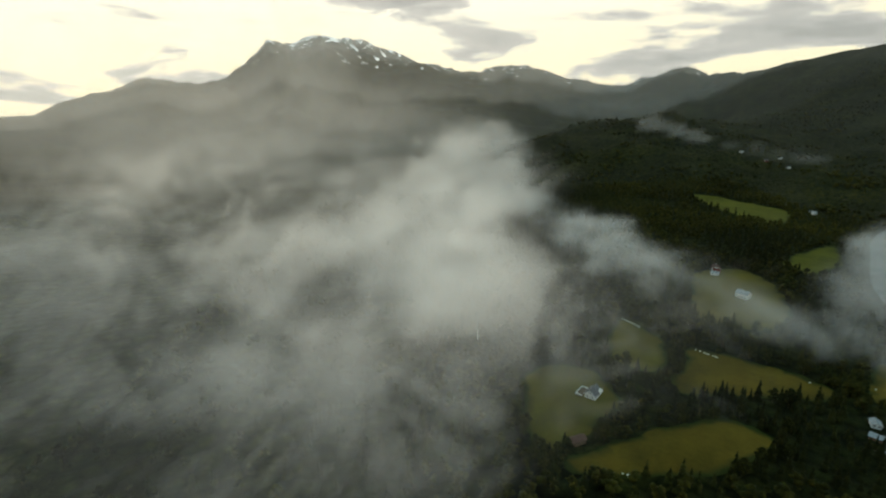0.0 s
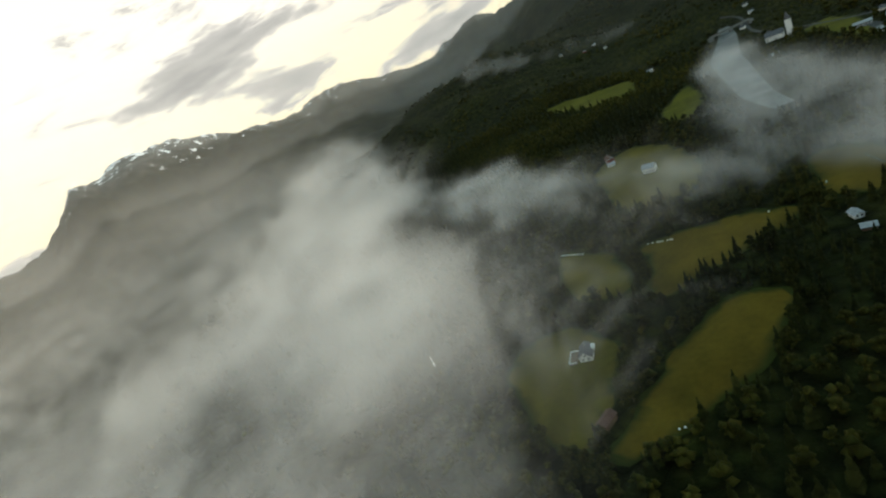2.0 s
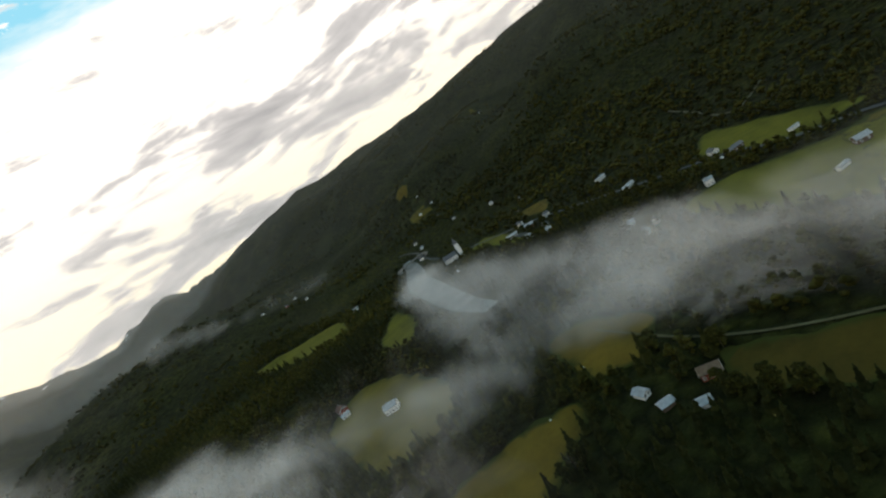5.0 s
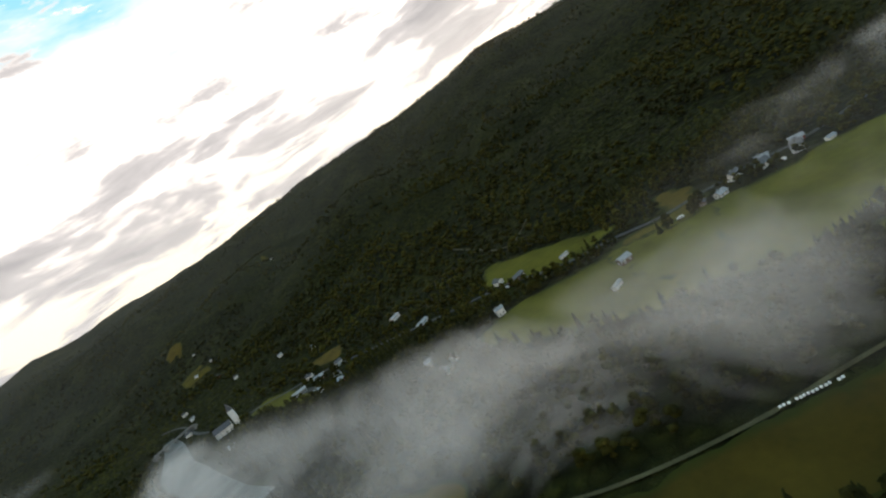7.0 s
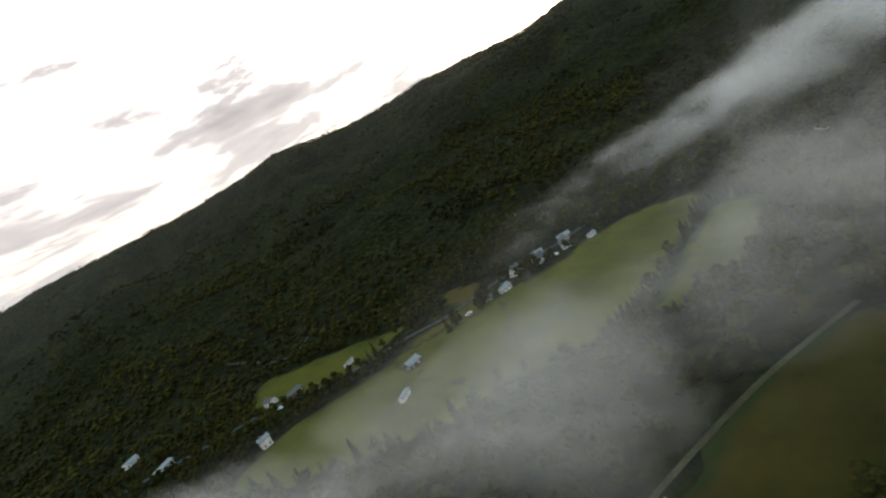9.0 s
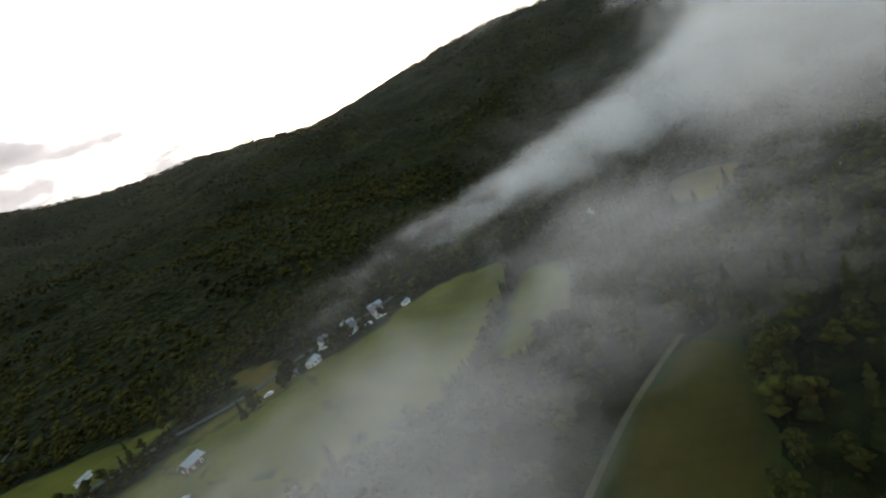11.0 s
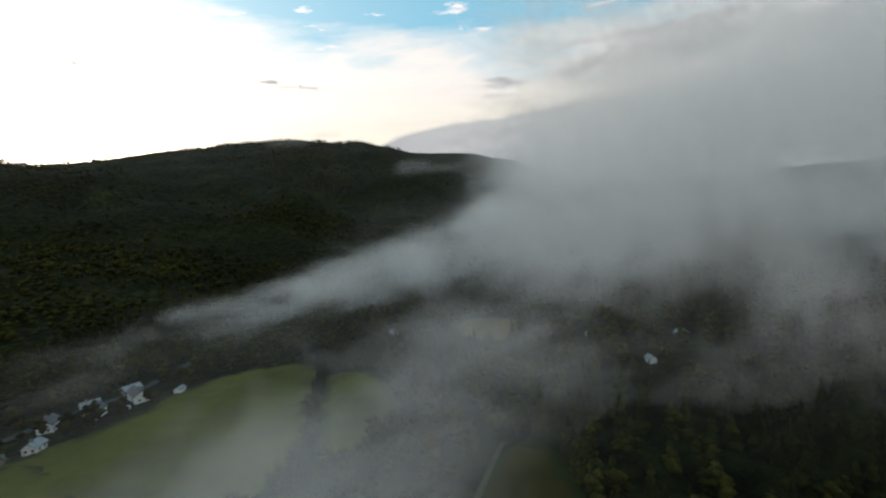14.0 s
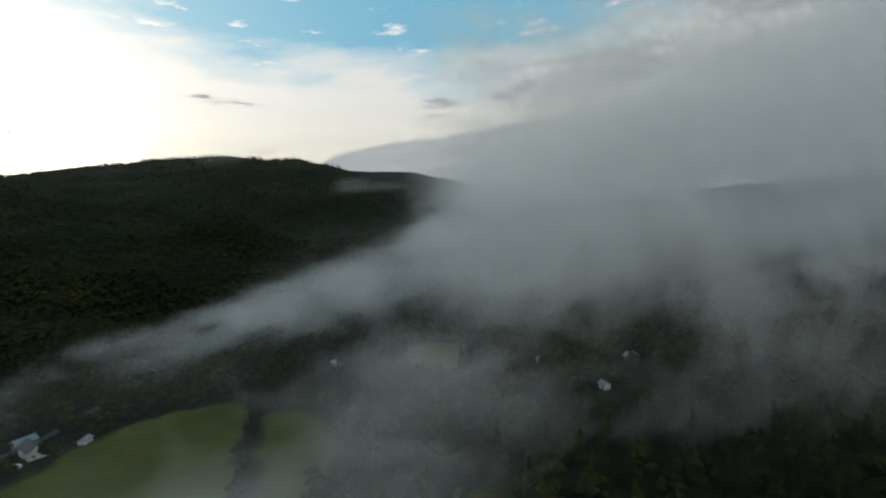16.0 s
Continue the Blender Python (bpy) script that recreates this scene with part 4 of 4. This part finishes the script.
def clumps(rng, centres, sizes, base_v, base_f, jitter=0.3, flat=0.75):
    vs, fs, n = [], [], 0
    for c, s in zip(centres, sizes):
        v = base_v * (1 + rng.uniform(-jitter, jitter, (len(base_v), 1))) * s * np.array([1, 1, flat])
        turn = rng.uniform(0, 6.28)
        rot = np.array([[math.cos(turn), -math.sin(turn), 0], [math.sin(turn), math.cos(turn), 0], [0, 0, 1]])
        vs.append(v @ rot.T + c)
        fs.append(base_f + n)
        n += len(base_v)
    return np.concatenate(vs), np.concatenate(fs)


def leafy_crown(rng, height, count, base_v, base_f):
    """Clumps in an uneven, open crown: thin towards its foot, with gaps."""
    centres, sizes = [], []
    for k in range(count):
        u = rng.uniform(0.0, 1.0) ** 0.8
        z = height * (0.22 + 0.74 * u)
        wide = height * 0.30 * math.sin(math.pi * min(1, 0.18 + 0.78 * u)) ** 0.7
        a, d = rng.uniform(0, 6.28), wide * rng.uniform(0.25, 1.0)
        centres.append((math.cos(a) * d, math.sin(a) * d, z))
        sizes.append(height * rng.uniform(0.055, 0.13) * (60 / count) ** 0.38)
    return clumps(rng, centres, sizes, base_v, base_f)


def spruce_crown(rng, height, tiers, spokes):
    """Drooping tiers of branches with a ragged outline."""
    vs, fs = [], []
    for t in range(tiers):
        u = t / (tiers - 1)
        z1 = height * (0.12 + 0.8 * u) + height * 0.16
        z0, rad = z1 - height * (0.24 - 0.1 * u), height * (0.21 * (1 - u) + 0.03)
        top = len(vs)
        vs.append((0, 0, min(z1 + height * 0.05, height)))
        for s in range(spokes):
            a = 6.283 * (s + rng.uniform(-0.3, 0.3)) / spokes
            d = rad * rng.uniform(0.65, 1.15)
            vs.append((math.cos(a) * d, math.sin(a) * d, z0 + rng.uniform(-0.04, 0.06) * height))
        for s in range(spokes):
            fs.append((top, top + 1 + s, top + 1 + (s + 1) % spokes))
    return np.array(vs), np.array(fs)


def stem(height, radius, limbs, rng):
    bm = bmesh.new()
    bmesh.ops.create_cone(bm, cap_ends=True, segments=7, radius1=radius, radius2=radius * 0.3, depth=height, matrix=Matrix.Translation((0, 0, height / 2 - 0.3)))
    for _ in range(limbs):
        z, a = height * rng.uniform(0.35, 0.85), rng.uniform(0, 6.28)
        tip = Vector((math.cos(a) * height * 0.2, math.sin(a) * height * 0.2, height * 0.16))
        m = Matrix.Translation(Vector((0, 0, z)) + tip / 2) @ tip.to_track_quat("Z", "Y").to_matrix().to_4x4()
        bmesh.ops.create_cone(bm, cap_ends=False, segments=5, radius1=radius * 0.35, radius2=radius * 0.1, depth=tip.length, matrix=m)
    return bm


TREES = []
for k in range(5):
    rng = np.random.RandomState(50 + k)
    h = 8.0 + 0.8 * k
    t = tagged(new("birch_tree"), "leafy deciduous tree at a meadow's edge", "tree", group="trees round the meadows")
    part("trunk", stem(h * 0.85, 0.16, 5, rng), BARK, t)
    v, f = leafy_crown(rng, h, 95, OCT_V, OCT_F)
    c = new("crown", mesh_from("crown", v.tolist(), f.tolist(), FOLIAGE, False))
    c.parent = t
    TREES.append(t)
for k in range(4):
    rng = np.random.RandomState(70 + k)
    h = 9.0 + 1.2 * k
    t = tagged(new("spruce_tree"), "dark green spruce at a meadow's edge", "tree", group="trees round the meadows")
    part("trunk", stem(h * 0.9, 0.17, 0, rng), BARK, t)
    v, f = spruce_crown(rng, h, 9, 11)
    c = new("crown", mesh_from("crown", v.tolist(), f.tolist(), CONIFER, False))
    c.parent = t
    TREES.append(t)

ROAD_LINES = [(RIVER, 4), (ROAD, 6), (TRACK, 5)]


def open_ground(x, y, margin=0.0):
    """Where no tree stands: meadows, roads, river, buildings."""
    shut = np.zeros(np.shape(x), bool)
    for poly, _, _ in FIELDS:
        shut |= inside(poly, x, y)
    for line, w in ROAD_LINES:
        d, at = near_line(x, y, line)
        shut |= d < w + (15 * smooth(at, 0.0, 0.2) if line is RIVER else 0)
    for hx, hy, hr in TAKEN:
        shut |= np.hypot(x - hx, y - hy) < hr + margin
    return shut


# single trees along the edges of the meadows that the flight passes nearest
edge = []
for poly, _, _ in FIELDS[:4] + FIELDS[7:9] + FIELDS[12:13] + FIELDS[4:5] + FIELDS[10:11]:
    p = np.array(poly)
    mid = p.mean(0)
    for a, b in zip(p, np.roll(p, -1, 0)):
        for u in np.arange(0, 1, 5.2 / max(5.2, np.linalg.norm(b - a))):
            q = a + (b - a) * u
            q = q + (q - mid) / np.linalg.norm(q - mid) * wood.uniform(2.0, 9.0) + wood.uniform(-1.5, 1.5, 2)
            edge.append(q)
edge = np.array(edge)
stand = np.array([(330.5, 45.2), (333.8, 41), (336.4, 37.8), (331.7, 42.8), (328.2, 57.7), (331.2, 61.8)]) * S
edge = edge[~open_ground(edge[:, 0], edge[:, 1], 1.0)]
wood.shuffle(edge)
edge = np.concatenate([stand, edge])
for n, (x, y) in enumerate(edge[:290]):
    src = TREES[n % 9] if n >= 9 else TREES[n]
    s = wood.uniform(0.65, 1.15)
    m = pose(x, y, ground_z(x, y) - 0.1, 0, 0, wood.uniform(0, 360))
    if n < 9:
        src.matrix_basis = m
    else:
        ob = copy_thing(src, m)
        ob.scale = (s, s, s * wood.uniform(0.9, 1.15))


def forest(name, xy, variants, mat, label, low, high):
    """Many trees joined into one mesh."""
    zs = terrain(xy[:, 0], xy[:, 1])
    pick = wood.randint(0, len(variants), len(xy))
    size, turn = wood.uniform(low, high, len(xy)), wood.uniform(0, 6.283, len(xy))
    vs, fs, n = [], [], 0
    for k, (bv, bf) in enumerate(variants):
        sel = np.where(pick == k)[0]
        c, s = np.cos(turn[sel])[:, None], np.sin(turn[sel])[:, None]
        sz = size[sel][:, None]
        px = xy[sel, 0][:, None] + sz * (bv[:, 0] * c - bv[:, 1] * s)
        py = xy[sel, 1][:, None] + sz * (bv[:, 0] * s + bv[:, 1] * c)
        pz = zs[sel][:, None] + sz * bv[:, 2] - 0.3
        vs.append(np.stack([px, py, pz], -1).reshape(-1, 3))
        fs.append((bf[None] + (np.arange(len(sel)) * len(bv))[:, None, None]).reshape(-1, 3) + n)
        n += len(sel) * len(bv)
    co, tri = np.concatenate(vs), np.concatenate(fs)
    me = bpy.data.meshes.new(name)
    me.vertices.add(len(co))
    me.vertices.foreach_set("co", co.astype(np.float32).ravel())
    me.loops.add(tri.size)
    me.loops.foreach_set("vertex_index", tri.astype(np.int32).ravel())
    me.polygons.add(len(tri))
    me.polygons.foreach_set("loop_start", np.arange(0, tri.size, 3, dtype=np.int32))
    me.update(calc_edges=True)
    me.materials.append(mat)
    return tagged(new(name, me), label, "forest", kind="stuff")


def unit(vf):
    v, f = vf
    return v / v[:, 2].max(), f


LEAFY = [unit(leafy_crown(np.random.RandomState(90 + k), 1.0, 9, OCT_V, OCT_F)) for k in range(5)]
LEAFY_FAR = [unit(leafy_crown(np.random.RandomState(95 + k), 1.0, 3, OCT_V, OCT_F)) for k in range(5)]
SPRUCE = [unit(spruce_crown(np.random.RandomState(100 + k), 1.0, 6, 7)) for k in range(4)]
SPRUCE_FAR = [unit(spruce_crown(np.random.RandomState(110 + k), 1.0, 2, 6)) for k in range(4)]
for far_kind in (LEAFY_FAR, SPRUCE_FAR):
    for shape_v, _ in far_kind:
        shape_v[:, :2] *= 1.25


def scatter(x0, x1, y0, y1, step):
    gx, gy = np.meshgrid(np.arange(x0, x1, step), np.arange(y0, y1, step))
    p = np.stack([gx.ravel(), gy.ravel()], 1)
    return p + wood.uniform(-0.5, 0.5, p.shape) * step


valley = scatter(-195, 561, -317, 927, 7.5)
valley = valley[(valley[:, 0] > -20) | (wood.rand(len(valley)) < 0.35)]
loop = np.array(FIELDS[12][0])
ring = np.concatenate([loop + (loop - loop.mean(0)) / np.linalg.norm(loop - loop.mean(0), axis=1)[:, None] * d + wood.uniform(-1.2, 1.2, loop.shape) for d in (4.2, 6.0, 8.0, 10.5, 13.0, 16.0, 19.0)])
valley = valley[~open_ground(valley[:, 0], valley[:, 1], 1.0)]
dense = fbm(valley[:, 0] / 45, valley[:, 1] / 45, 12.0, 3)
valley = valley[dense > -0.8]
kind = fbm(valley[:, 0] / 70, valley[:, 1] / 70, 15.0, 3) + wood.uniform(-0.4, 0.4, len(valley)) > 0.1
forest("woodland", valley[~kind], LEAFY, FOLIAGE, "dense leafy woodland on the valley floor", 6.0, 11.0)
ring = ring[~open_ground(ring[:, 0], ring[:, 1], 0.0)]
forest("tree_belt", ring, SPRUCE, CONIFER, "dark belt of spruces ringing a green meadow", 5.0, 9.0)
forest("woodland", valley[kind], SPRUCE, CONIFER, "dark spruce woodland on the valley floor", 7.0, 13.0)


def hillside(az0, az1, r0, r1, step):
    n = int(radians(az1 - az0) / 2 * (r1**2 - r0**2) / step**2)
    a = np.radians(wood.uniform(az0, az1, n))
    r = np.sqrt(wood.uniform(r0**2, r1**2, n))
    return np.stack([CX + r * np.sin(a), CY + r * np.cos(a)], 1)


slope = np.concatenate([hillside(35, 185, 350, 1000, 9.0), hillside(35, 185, 1000, 2330, 17.0), hillside(0, 40, 780, 2100, 16.0)])
slope = slope[~((slope[:, 0] < 563) & (slope[:, 0] > -195) & (slope[:, 1] < 927) & (slope[:, 1] > -317))]
slope = slope[~open_ground(slope[:, 0], slope[:, 1], 2.0)]
slope = slope[fbm(slope[:, 0] / 60, slope[:, 1] / 60, 13.0, 4) > -0.85]
kind = fbm(slope[:, 0] / 130, slope[:, 1] / 130, 16.0, 3) + wood.uniform(-0.4, 0.4, len(slope)) > 0.0
forest("hillside_forest", slope[~kind], LEAFY_FAR, FOLIAGE, "leafy forest covering the long hillside", 5.5, 10.0)
forest("hillside_forest", slope[kind], SPRUCE_FAR, CONIFER, "dark spruce forest covering the long hillside", 7.0, 13.0)
